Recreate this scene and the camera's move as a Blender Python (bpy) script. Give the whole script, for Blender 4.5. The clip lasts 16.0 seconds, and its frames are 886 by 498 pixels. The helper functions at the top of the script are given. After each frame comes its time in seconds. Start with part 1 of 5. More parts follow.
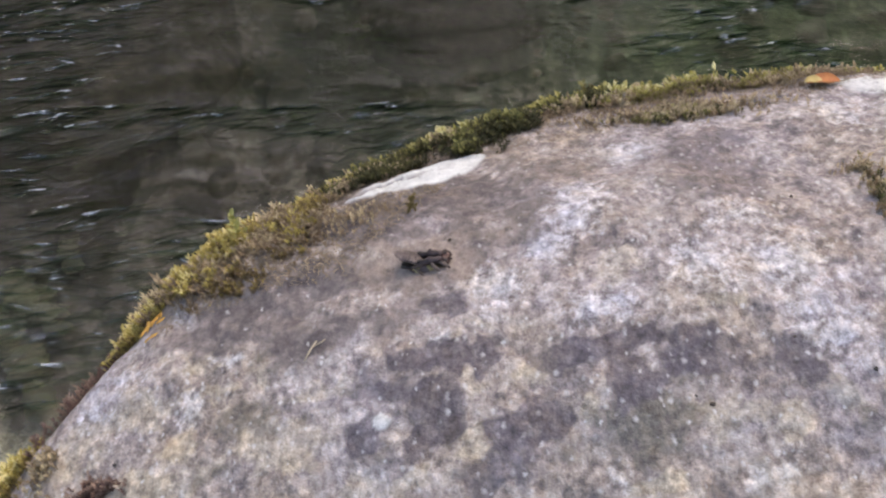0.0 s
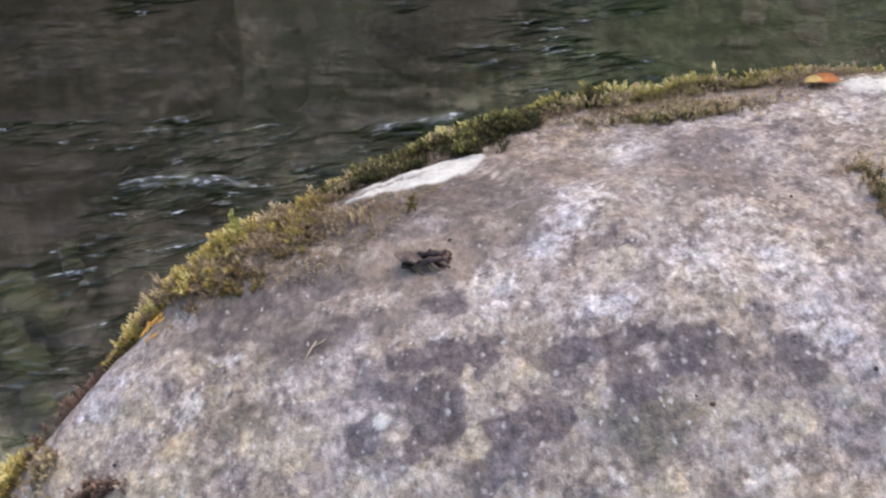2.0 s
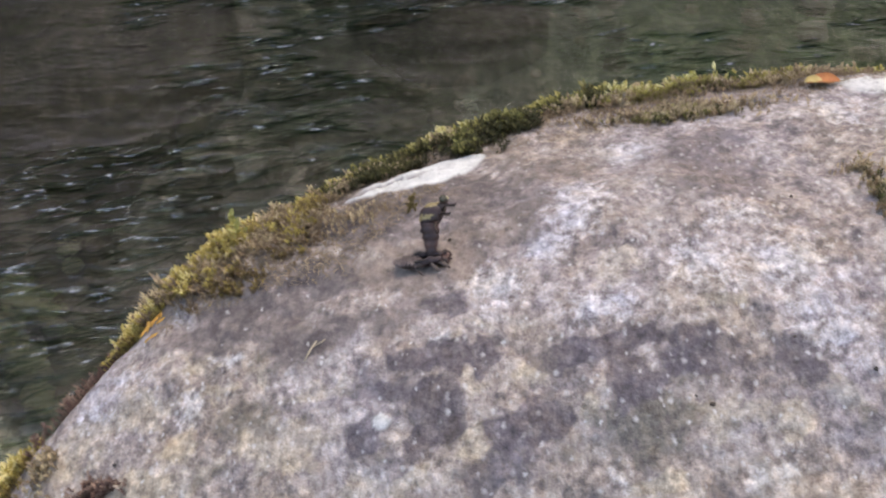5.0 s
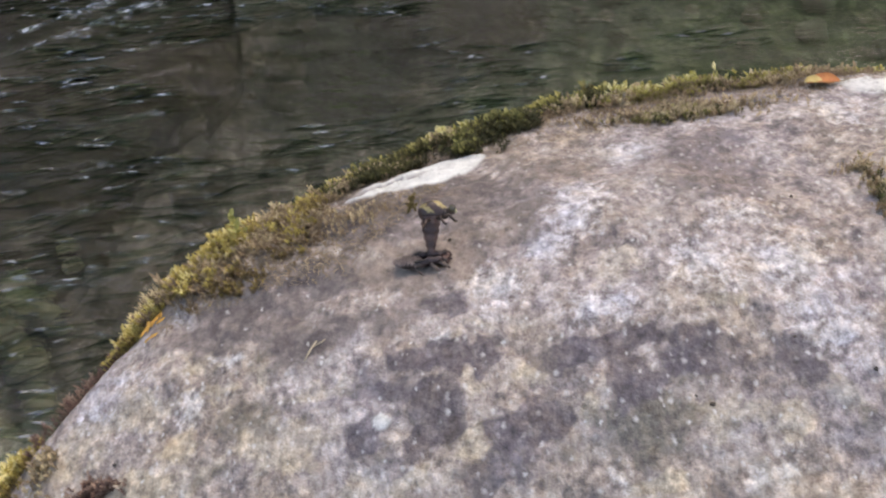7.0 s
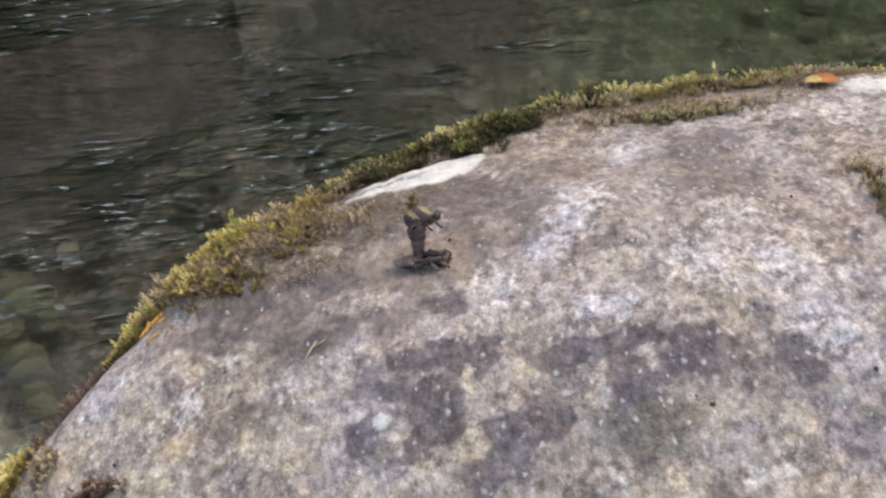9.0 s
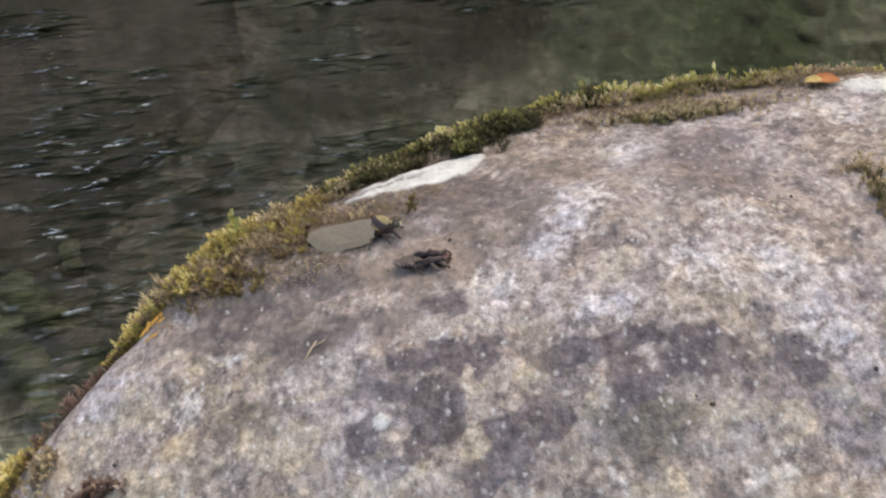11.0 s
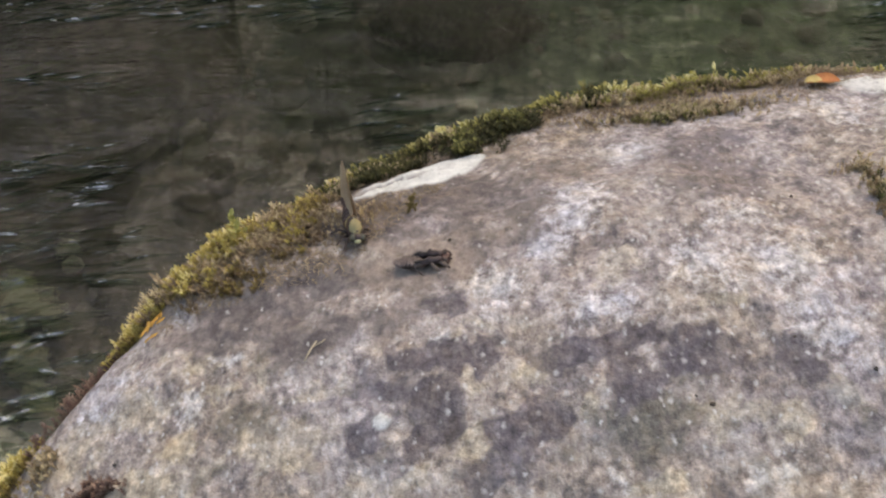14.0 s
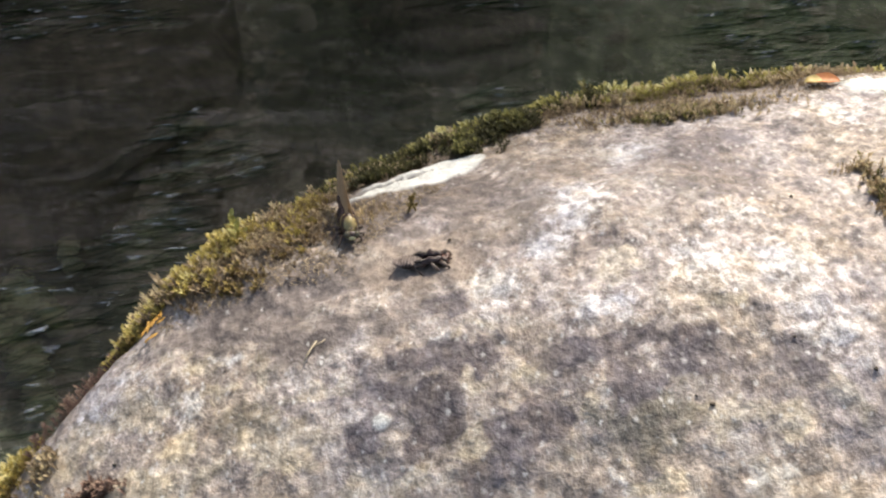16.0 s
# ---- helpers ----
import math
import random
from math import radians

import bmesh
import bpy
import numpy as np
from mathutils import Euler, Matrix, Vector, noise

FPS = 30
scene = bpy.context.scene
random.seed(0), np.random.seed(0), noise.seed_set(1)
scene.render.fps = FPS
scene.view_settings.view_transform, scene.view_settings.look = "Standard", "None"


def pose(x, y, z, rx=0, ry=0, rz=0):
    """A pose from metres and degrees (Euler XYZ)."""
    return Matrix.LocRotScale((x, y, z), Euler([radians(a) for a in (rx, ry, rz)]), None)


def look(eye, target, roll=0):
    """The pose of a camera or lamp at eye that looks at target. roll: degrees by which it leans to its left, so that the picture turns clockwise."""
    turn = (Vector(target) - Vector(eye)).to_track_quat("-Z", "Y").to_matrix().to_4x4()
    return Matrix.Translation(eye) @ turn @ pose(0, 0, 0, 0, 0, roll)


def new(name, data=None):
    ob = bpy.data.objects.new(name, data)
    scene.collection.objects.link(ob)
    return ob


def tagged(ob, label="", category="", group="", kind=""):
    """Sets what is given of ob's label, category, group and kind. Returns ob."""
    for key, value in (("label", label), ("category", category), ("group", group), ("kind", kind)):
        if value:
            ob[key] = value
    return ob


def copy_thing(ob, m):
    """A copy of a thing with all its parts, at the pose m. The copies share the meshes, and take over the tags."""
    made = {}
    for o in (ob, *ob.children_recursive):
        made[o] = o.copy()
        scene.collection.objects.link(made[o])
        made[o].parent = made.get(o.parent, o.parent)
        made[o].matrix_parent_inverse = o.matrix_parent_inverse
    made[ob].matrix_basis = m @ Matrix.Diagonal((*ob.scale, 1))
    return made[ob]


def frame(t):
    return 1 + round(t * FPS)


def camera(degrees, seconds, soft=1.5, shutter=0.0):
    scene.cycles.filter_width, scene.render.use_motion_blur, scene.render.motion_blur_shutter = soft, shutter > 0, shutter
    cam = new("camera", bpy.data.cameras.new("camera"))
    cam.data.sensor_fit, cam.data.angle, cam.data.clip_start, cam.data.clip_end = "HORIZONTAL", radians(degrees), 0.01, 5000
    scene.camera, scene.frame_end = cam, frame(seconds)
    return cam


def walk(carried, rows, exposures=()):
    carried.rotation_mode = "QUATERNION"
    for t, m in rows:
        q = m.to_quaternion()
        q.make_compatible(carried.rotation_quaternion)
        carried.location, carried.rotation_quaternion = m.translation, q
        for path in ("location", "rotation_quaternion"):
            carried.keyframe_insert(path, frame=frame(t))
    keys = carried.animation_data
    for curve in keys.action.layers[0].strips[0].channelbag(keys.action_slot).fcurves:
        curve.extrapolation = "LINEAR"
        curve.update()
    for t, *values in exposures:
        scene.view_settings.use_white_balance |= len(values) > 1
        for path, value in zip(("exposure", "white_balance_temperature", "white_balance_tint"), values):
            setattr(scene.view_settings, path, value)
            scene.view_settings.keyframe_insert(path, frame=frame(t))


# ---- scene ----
# Units are metres: a boulder about 0.9 m across in a shallow river, seen from half a metre.
cam = camera(45, 16.0, soft=2.2)
VIEW = look((0, -0.40, 0.56), (0, 0, 0.26))
walk(cam, [(0, VIEW), (16, VIEW)],
     exposures=[(0, 2.37, 7100, 12), (4.2, 2.39, 7100, 11.5), (8, 2.40, 7400, 9), (11.5, 2.25, 7650, 7.5), (12, 2.17, 7700, 7.5), (12.6, 2.37, 7700, 7.5),
                (13.6, 2.38, 7700, 7.5), (14, 2.26, 7700, 7.5), (14.5, 2.28, 7700, 7.5), (15, 2.28, 7550, 7.5), (15.5, 2.05, 7300, 7), (16, 1.46, 7050, 6.5)])

# ---- sky and sun ----
SUN_HEIGHT, SUN_TURN = radians(46), radians(24)
world = bpy.data.worlds.new("sky")
scene.world = world
world.use_nodes = True
sky = world.node_tree.nodes.new("ShaderNodeTexSky")
sky.sky_type, sky.sun_disc = "NISHITA", False
sky.dust_density, sky.air_density = 4.0, 0.8
sky.sun_elevation, sky.sun_rotation = SUN_HEIGHT, SUN_TURN
backing = world.node_tree.nodes["Background"]
backing.inputs[1].default_value = 0.10
world.node_tree.links.new(sky.outputs[0], backing.inputs[0])
sun = new("sun", bpy.data.lights.new("sun", "SUN"))
sun.data.energy, sun.data.angle, sun.data.color = 2.8, radians(1.0), (1.0, 0.96, 0.92)
sun.matrix_world = look((math.sin(SUN_TURN) * math.cos(SUN_HEIGHT) * 9, math.cos(SUN_TURN) * math.cos(SUN_HEIGHT) * 9,
                         math.sin(SUN_HEIGHT) * 9), (0, 0, 0))


# ---- noise and shapes ----
def lattice(ix, iy, seed):
    v = np.sin(ix * 127.1 + iy * 311.7 + seed * 74.7) * 43758.5453
    return v - np.floor(v)


def vnoise(x, y, size, seed=0):
    """Smooth value noise in 0..1 with lumps of that size."""
    x, y = np.asarray(x) / size, np.asarray(y) / size
    ix, iy = np.floor(x), np.floor(y)
    fx, fy = x - ix, y - iy
    fx, fy = fx * fx * (3 - 2 * fx), fy * fy * (3 - 2 * fy)
    a, b = lattice(ix, iy, seed), lattice(ix + 1, iy, seed)
    c, d = lattice(ix, iy + 1, seed), lattice(ix + 1, iy + 1, seed)
    return (a * (1 - fx) + b * fx) * (1 - fy) + (c * (1 - fx) + d * fx) * fy


def fbm(x, y, size, octaves=4, seed=0):
    total, amp, norm = 0, 1.0, 0.0
    for k in range(octaves):
        total = total + amp * vnoise(x, y, size / 2 ** k, seed + 17 * k)
        norm += amp
        amp *= 0.55
    return total / norm


ROCK = dict(cx=0.24, cy=-0.44, a=0.450, b=0.606, n=2.8)


def rim_radius(x, y):
    """1 on the boulder's rim, less inside."""
    X, Y = np.abs(x - ROCK["cx"]) / (ROCK["a"] + 0.25 * np.clip(-y, 0, 0.25)), np.abs(y - ROCK["cy"]) / ROCK["b"]
    return (X ** ROCK["n"] + Y ** ROCK["n"]) ** (1 / ROCK["n"])


def rock_height(x, y, fine=True):
    """Top of the boulder over the water: a tilted dome that breaks off steeply at its rim and rounds over towards the near side."""
    x, y = np.asarray(x, float), np.asarray(y, float)
    r = rim_radius(x, y) + 0.02 * (fbm(x, y, 0.12, 3, 5) - 0.5)
    z = 0.246 + 0.09 * np.clip(x, -0.3, 0.5) + 0.075 * (1 - np.minimum(r, 1.3) ** 2)
    z = z - 2.0 * np.maximum(0, 0.03 - y) ** 2
    z = z - 1.5 * 0.012 * np.logaddexp(0, (r - 1.0) / 0.012)
    z = z + 0.016 * (fbm(x, y, 0.16, 3, 2) - 0.5)
    if fine:
        z = z + 0.0060 * (fbm(x, y, 0.03, 4, 9) - 0.5)
        z = z + 0.0024 * (fbm(x, y, 0.006, 3, 21) - 0.5)
    return np.maximum(z, -0.32)


def sheet(xs, ys, zs):
    """A mesh over a grid of xs and ys with the heights zs[j, i]."""
    X, Y = np.meshgrid(xs, ys)
    nx, ny = len(xs), len(ys)
    verts = np.stack([X, Y, zs], -1).reshape(-1, 3)
    i = (np.arange(ny - 1)[:, None] * nx + np.arange(nx - 1)[None]).reshape(-1)
    faces = np.stack([i, i + 1, i + nx + 1, i + nx], 1)
    return soup(verts, faces)


def soup(verts, faces, smooth=True):
    """A mesh from arrays of points and of faces with equally many corners."""
    verts, faces = np.asarray(verts, float), np.asarray(faces, int)
    me = bpy.data.meshes.new("mesh")
    me.vertices.add(len(verts))
    me.vertices.foreach_set("co", verts.ravel())
    k = faces.shape[1]
    me.loops.add(faces.size)
    me.loops.foreach_set("vertex_index", faces.ravel())
    me.polygons.add(len(faces))
    me.polygons.foreach_set("loop_start", np.arange(len(faces)) * k)
    me.polygons.foreach_set("loop_total", np.full(len(faces), k))
    me.polygons.foreach_set("use_smooth", np.full(len(faces), smooth))
    me.update()
    me.validate()
    return me


def steps(*stretches):
    """Grid lines from (start, end, step) stretches laid end to end."""
    rows = [np.arange(a, b - 1e-9, s) for a, b, s in stretches]
    return np.concatenate(rows + [[stretches[-1][1]]])


def tube(bm, points, radii, sides=6, flat=1.0):
    """A closed, tapering tube along points."""
    points = [Vector(p) for p in points]
    radii = [float(r) for r in (radii if hasattr(radii, "__len__") else [radii] * len(points))]
    rings = []
    for i, p in enumerate(points):
        d = (points[min(i + 1, len(points) - 1)] - points[max(i - 1, 0)]).normalized()
        side = d.cross(Vector((0.13, 0.21, 0.97)))
        side = side.normalized() if side.length > 1e-6 else Vector((1, 0, 0))
        up = side.cross(d)
        rings.append([bm.verts.new(p + radii[i] * (math.cos(a) * side + flat * math.sin(a) * up))
                      for a in (2 * math.pi * k / sides for k in range(sides))])
    for a, b in zip(rings, rings[1:]):
        for k in range(sides):
            bm.faces.new((a[k], a[(k + 1) % sides], b[(k + 1) % sides], b[k]))
    bm.faces.new(rings[0][::-1])
    bm.faces.new(rings[-1])


def egg(bm, centre, radii, u=14, v=9, lump=0.0, seed=0):
    """An ellipsoid, dented by lump."""
    made = bmesh.ops.create_uvsphere(bm, u_segments=u, v_segments=v, radius=1)["verts"]
    for w in made:
        k = 1 + lump * noise.noise(w.co * 1.7 + Vector((seed * 3.1, 0, 0)))
        w.co = Vector(centre) + Vector([c * r * k for c, r in zip(w.co, radii)])
    return made


def part(name, bm, material, parent=None, label=""):
    me = bm
    if not isinstance(bm, bpy.types.Mesh):
        me = bpy.data.meshes.new(name)
        bmesh.ops.recalc_face_normals(bm, faces=bm.faces[:])
        bm.to_mesh(me)
        bm.free()
        for p in me.polygons:
            p.use_smooth = True
    me.name = name
    if material:
        me.materials.append(material)
    ob = new(name, me)
    ob.parent = parent
    return tagged(ob, label)


# ---- materials ----
def blank(name, rough=0.8, spec=0.3):
    m = bpy.data.materials.new(name)
    m.use_nodes = True
    b = m.node_tree.nodes["Principled BSDF"]
    b.inputs["Roughness"].default_value = rough
    b.inputs["Specular IOR Level"].default_value = spec
    return m, m.node_tree, b


def node(tree, kind, **values):
    n = tree.nodes.new("ShaderNode" + kind)
    for key, value in values.items():
        n.inputs[key.replace("_", " ")].default_value = value
    return n


def wire(tree, a, b):
    tree.links.new(a, b)


def grain(tree, size, detail=4.0, rough=0.6, stretch=(1, 1, 1), own=True):
    """Noise with lumps of about that size in metres."""
    c = tree.nodes.new("ShaderNodeTexCoord")
    m = node(tree, "Mapping", Scale=tuple(k / size for k in stretch))
    wire(tree, c.outputs["Object"], m.inputs[0])
    n = node(tree, "TexNoise", Scale=1.0, Detail=detail, Roughness=rough)
    wire(tree, m.outputs[0], n.inputs["Vector"])
    return n.outputs["Fac"]


def ramp(tree, value, stops):
    r = tree.nodes.new("ShaderNodeValToRGB")
    while len(r.color_ramp.elements) < len(stops):
        r.color_ramp.elements.new(0.5)
    for e, (p, c) in zip(r.color_ramp.elements, stops):
        e.position, e.color = p, (*c, 1) if hasattr(c, "__len__") else (c, c, c, 1)
    wire(tree, value, r.inputs[0])
    return r.outputs[0]


def blend(tree, factor, a, b, how="MIX"):
    m = tree.nodes.new("ShaderNodeMix")
    m.data_type, m.blend_type = "RGBA", how
    for socket, value in ((m.inputs[0], factor), (m.inputs[6], a), (m.inputs[7], b)):
        if isinstance(value, bpy.types.NodeSocket):
            wire(tree, value, socket)
        elif hasattr(value, "__len__"):
            socket.default_value = (*value, 1)
        else:
            socket.default_value = value
    return m.outputs[2]


def maths(tree, how, a, b=0.0):
    m = tree.nodes.new("ShaderNodeMath")
    m.operation = how
    for socket, value in zip(m.inputs, (a, b)):
        if isinstance(value, bpy.types.NodeSocket):
            wire(tree, value, socket)
        else:
            socket.default_value = value
    return m.outputs[0]


def bumped(tree, bsdf, height, depth, strength=1.0):
    b = node(tree, "Bump", Strength=strength, Distance=depth)
    wire(tree, height, b.inputs["Height"])
    wire(tree, b.outputs[0], bsdf.inputs["Normal"])
    return b


def cells(tree, size, warp=0.0, smooth=False):
    """Cells of about that size in metres with wavy borders: their distance and their random tint."""
    c = tree.nodes.new("ShaderNodeTexCoord")
    n = node(tree, "TexNoise", Scale=0.8 / size, Detail=3.0, Roughness=0.6)
    wire(tree, c.outputs["Object"], n.inputs["Vector"])
    off = tree.nodes.new("ShaderNodeVectorMath")
    off.operation = "MULTIPLY_ADD"
    off.inputs[1].default_value = (warp, warp, warp)
    wire(tree, n.outputs["Color"], off.inputs[0])
    wire(tree, c.outputs["Object"], off.inputs[2])
    flat = node(tree, "Mapping", Scale=(1.0, 0.72, 1.0))
    v = node(tree, "TexVoronoi", Scale=1.0 / size)
    if smooth:
        v.feature = "SMOOTH_F1"
    wire(tree, off.outputs[0], flat.inputs[0])
    wire(tree, flat.outputs[0], v.inputs["Vector"])
    s = tree.nodes.new("ShaderNodeSeparateColor")
    wire(tree, v.outputs["Color"], s.inputs[0])
    return v.outputs["Distance"], s.outputs[0]


LIE = (1.0, 0.85, 1.0)  # crusts spread further down the slope than along it


def rock_material():
    m, t, b = blank("lichened granite", 0.8, 0.3)

    def mask(name):
        n = t.nodes.new("ShaderNodeAttribute")
        n.attribute_name = name
        return n.outputs["Fac"]

    def shifted(value, other, k):
        return maths(t, "ADD", value, maths(t, "MULTIPLY", maths(t, "SUBTRACT", other, 0.5), k))

    big, mid, fine, speck = grain(t, 0.035, 5, 0.6, LIE), grain(t, 0.011, 5, 0.65, LIE), grain(t, 0.0040, 4, 0.7, LIE), grain(t, 0.0016, 3, 0.7, LIE)
    _, flake = cells(t, 0.0052, 0.006)
    near, fleck = cells(t, 0.0036, 0.003)
    # Crusts of grey, pinkish, cream and white lichen, patch beside patch.
    k = maths(t, "ADD", maths(t, "ADD", maths(t, "MULTIPLY", flake, 0.10), maths(t, "MULTIPLY", fine, 0.40)), maths(t, "ADD", maths(t, "MULTIPLY", mid, 0.52), maths(t, "MULTIPLY", big, 0.48)))
    k = maths(t, "SUBTRACT", k, 0.17)
    base = ramp(t, k, [(0.36, (0.140, 0.119, 0.117)), (0.48, (0.235, 0.200, 0.188)), (0.58, (0.350, 0.300, 0.272)), (0.68, (0.435, 0.392, 0.370)), (0.82, (0.52, 0.485, 0.470))])
    tan = ramp(t, shifted(mask("tan"), mid, 1.6), [(0.35, 0.0), (0.8, 0.75)])
    c = blend(t, tan, base, ramp(t, fine, [(0.3, (0.33, 0.285, 0.225)), (0.7, (0.53, 0.465, 0.375))]))
    pale = ramp(t, shifted(mask("pale"), fine, 1.8), [(0.30, 0.0), (0.85, 0.8)])
    c = blend(t, pale, c, ramp(t, fine, [(0.3, (0.42, 0.405, 0.412)), (0.7, (0.68, 0.665, 0.67))]))
    dark = ramp(t, shifted(shifted(mask("dark"), mid, 1.5), fine, 0.9), [(0.28, 0.0), (0.80, 0.93)])
    tone = ramp(t, maths(t, "ADD", maths(t, "MULTIPLY", fine, 0.5), maths(t, "MULTIPLY", mid, 0.5)), [(0.3, (0.068, 0.058, 0.066)), (0.70, (0.185, 0.160, 0.172))])
    ash = ramp(t, shifted(shifted(mask("ash"), mid, 1.4), fine, 0.8), [(0.28, 0.0), (0.85, 0.85)])
    c = blend(t, ash, c, ramp(t, maths(t, "ADD", maths(t, "MULTIPLY", fine, 0.5), maths(t, "MULTIPLY", mid, 0.5)), [(0.3, (0.088, 0.080, 0.068)), (0.75, (0.215, 0.195, 0.165))]))
    c = blend(t, dark, c, tone)
    c = blend(t, 0.65, c, ramp(t, fine, [(0.30, 0.50), (0.48, 1.0), (0.68, 1.25)]), "MULTIPLY")
    c = blend(t, 0.35, c, ramp(t, speck, [(0.32, 0.45), (0.5, 1.0), (0.68, 1.5)]), "MULTIPLY")
    # Crumbly crust: pale grains beside dark gaps.
    gap, seed = cells(t, 0.0034, 0.0040, True)
    c = blend(t, 0.75, c, ramp(t, seed, [(0.0, 0.55), (0.5, 0.98), (0.85, 1.18), (1.0, 1.42)]), "MULTIPLY")
    c = blend(t, 0.5, c, ramp(t, gap, [(0.25, 1.12), (0.75, 0.62)]), "MULTIPLY")
    # Lavender and cream tints, in patches and in crumbs.
    c = blend(t, 0.5, c, ramp(t, grain(t, 0.022, 4, 0.7, LIE), [(0.34, (0.96, 0.97, 1.05)), (0.5, (1.0, 0.99, 0.98)), (0.66, (1.10, 1.0, 0.80))]), "MULTIPLY")
    c = blend(t, 0.6, c, ramp(t, grain(t, 0.06, 3, 0.6), [(0.40, (0.97, 0.98, 1.04)), (0.60, (1.06, 1.0, 0.84))]), "MULTIPLY")
    c = blend(t, 0.35, c, ramp(t, grain(t, 0.0065, 3, 0.7, LIE), [(0.34, (0.94, 0.95, 1.05)), (0.5, (1.0, 1.0, 1.0)), (0.66, (1.14, 0.99, 0.86))]), "MULTIPLY")
    # Scattered white crumbs of lichen.
    crumb = maths(t, "MULTIPLY", ramp(t, near, [(0.10, 1.0), (0.42, 0.0)]), ramp(t, fleck, [(0.70, 0.0), (0.95, 0.6)]))
    c = blend(t, crumb, c, (0.62, 0.59, 0.55))
    tiny, mote = cells(t, 0.0030, 0.0032)
    c = blend(t, maths(t, "MULTIPLY", ramp(t, tiny, [(0.06, 1.0), (0.36, 0.0)]), ramp(t, mote, [(0.86, 0.0), (0.98, 0.6)])), c, (0.74, 0.72, 0.68))
    drab = ramp(t, shifted(shifted(mask("drab"), mid, 1.3), fine, 0.6), [(0.12, 0.0), (0.72, 0.9)])
    c = blend(t, drab, c, blend(t, 0.7, ramp(t, mid, [(0.3, (0.082, 0.066, 0.062)), (0.7, (0.215, 0.176, 0.160))]), maths(t, "MULTIPLY", ramp(t, fine, [(0.3, 0.5), (0.7, 1.5)]), ramp(t, seed, [(0.0, 0.5), (0.6, 1.0), (0.9, 1.4), (1.0, 1.9)])), "MULTIPLY"))
    nest = ramp(t, shifted(mask("nest"), mid, 1.2), [(0.2, 0.0), (0.75, 0.88)])
    c = blend(t, nest, c, blend(t, 0.7, ramp(t, mid, [(0.3, (0.145, 0.110, 0.088)), (0.7, (0.34, 0.272, 0.222))]), ramp(t, fine, [(0.3, 0.55), (0.7, 1.35)]), "MULTIPLY"))
    # Soil, and the painted shadow behind the scar.
    soil = ramp(t, shifted(shifted(mask("soil"), fine, 1.0), mid, 0.8), [(0.25, 0.0), (0.9, 0.88)])
    c = blend(t, soil, c, ramp(t, fine, [(0.3, (0.070, 0.052, 0.041)), (0.7, (0.235, 0.180, 0.142))]))
    c = blend(t, mask("scar"), c, blend(t, 0.6, ramp(t, mid, [(0.35, (0.54, 0.53, 0.49)), (0.62, (0.74, 0.73, 0.68))]), ramp(t, fine, [(0.3, 0.62), (0.5, 1.0)]), "MULTIPLY"))
    # Dark pits and a few bright crumbs everywhere.
    hole, pick = cells(t, 0.0033, 0.0034)
    c = blend(t, maths(t, "MULTIPLY", ramp(t, hole, [(0.18, 1.0), (0.42, 0.0)]), ramp(t, pick, [(0.80, 0.0), (0.95, 0.35)])), c, (0.07, 0.06, 0.06))
    c = blend(t, maths(t, "MULTIPLY", ramp(t, hole, [(0.12, 1.0), (0.36, 0.0)]), ramp(t, pick, [(0.03, 0.7), (0.07, 0.0)])), c, (0.60, 0.57, 0.53))
    wet = mask("wet")
    c = blend(t, wet, c, (0.035, 0.032, 0.022))
    wire(t, c, b.inputs["Base Color"])
    wire(t, maths(t, "SUBTRACT", 0.8, maths(t, "MULTIPLY", wet, 0.5)), b.inputs["Roughness"])
    h = maths(t, "ADD", maths(t, "MULTIPLY", fine, 1.0), maths(t, "ADD", maths(t, "MULTIPLY", speck, 0.35), maths(t, "MULTIPLY", mid, 1.2)))
    bumped(t, b, h, 0.0015, 0.72)
    return m


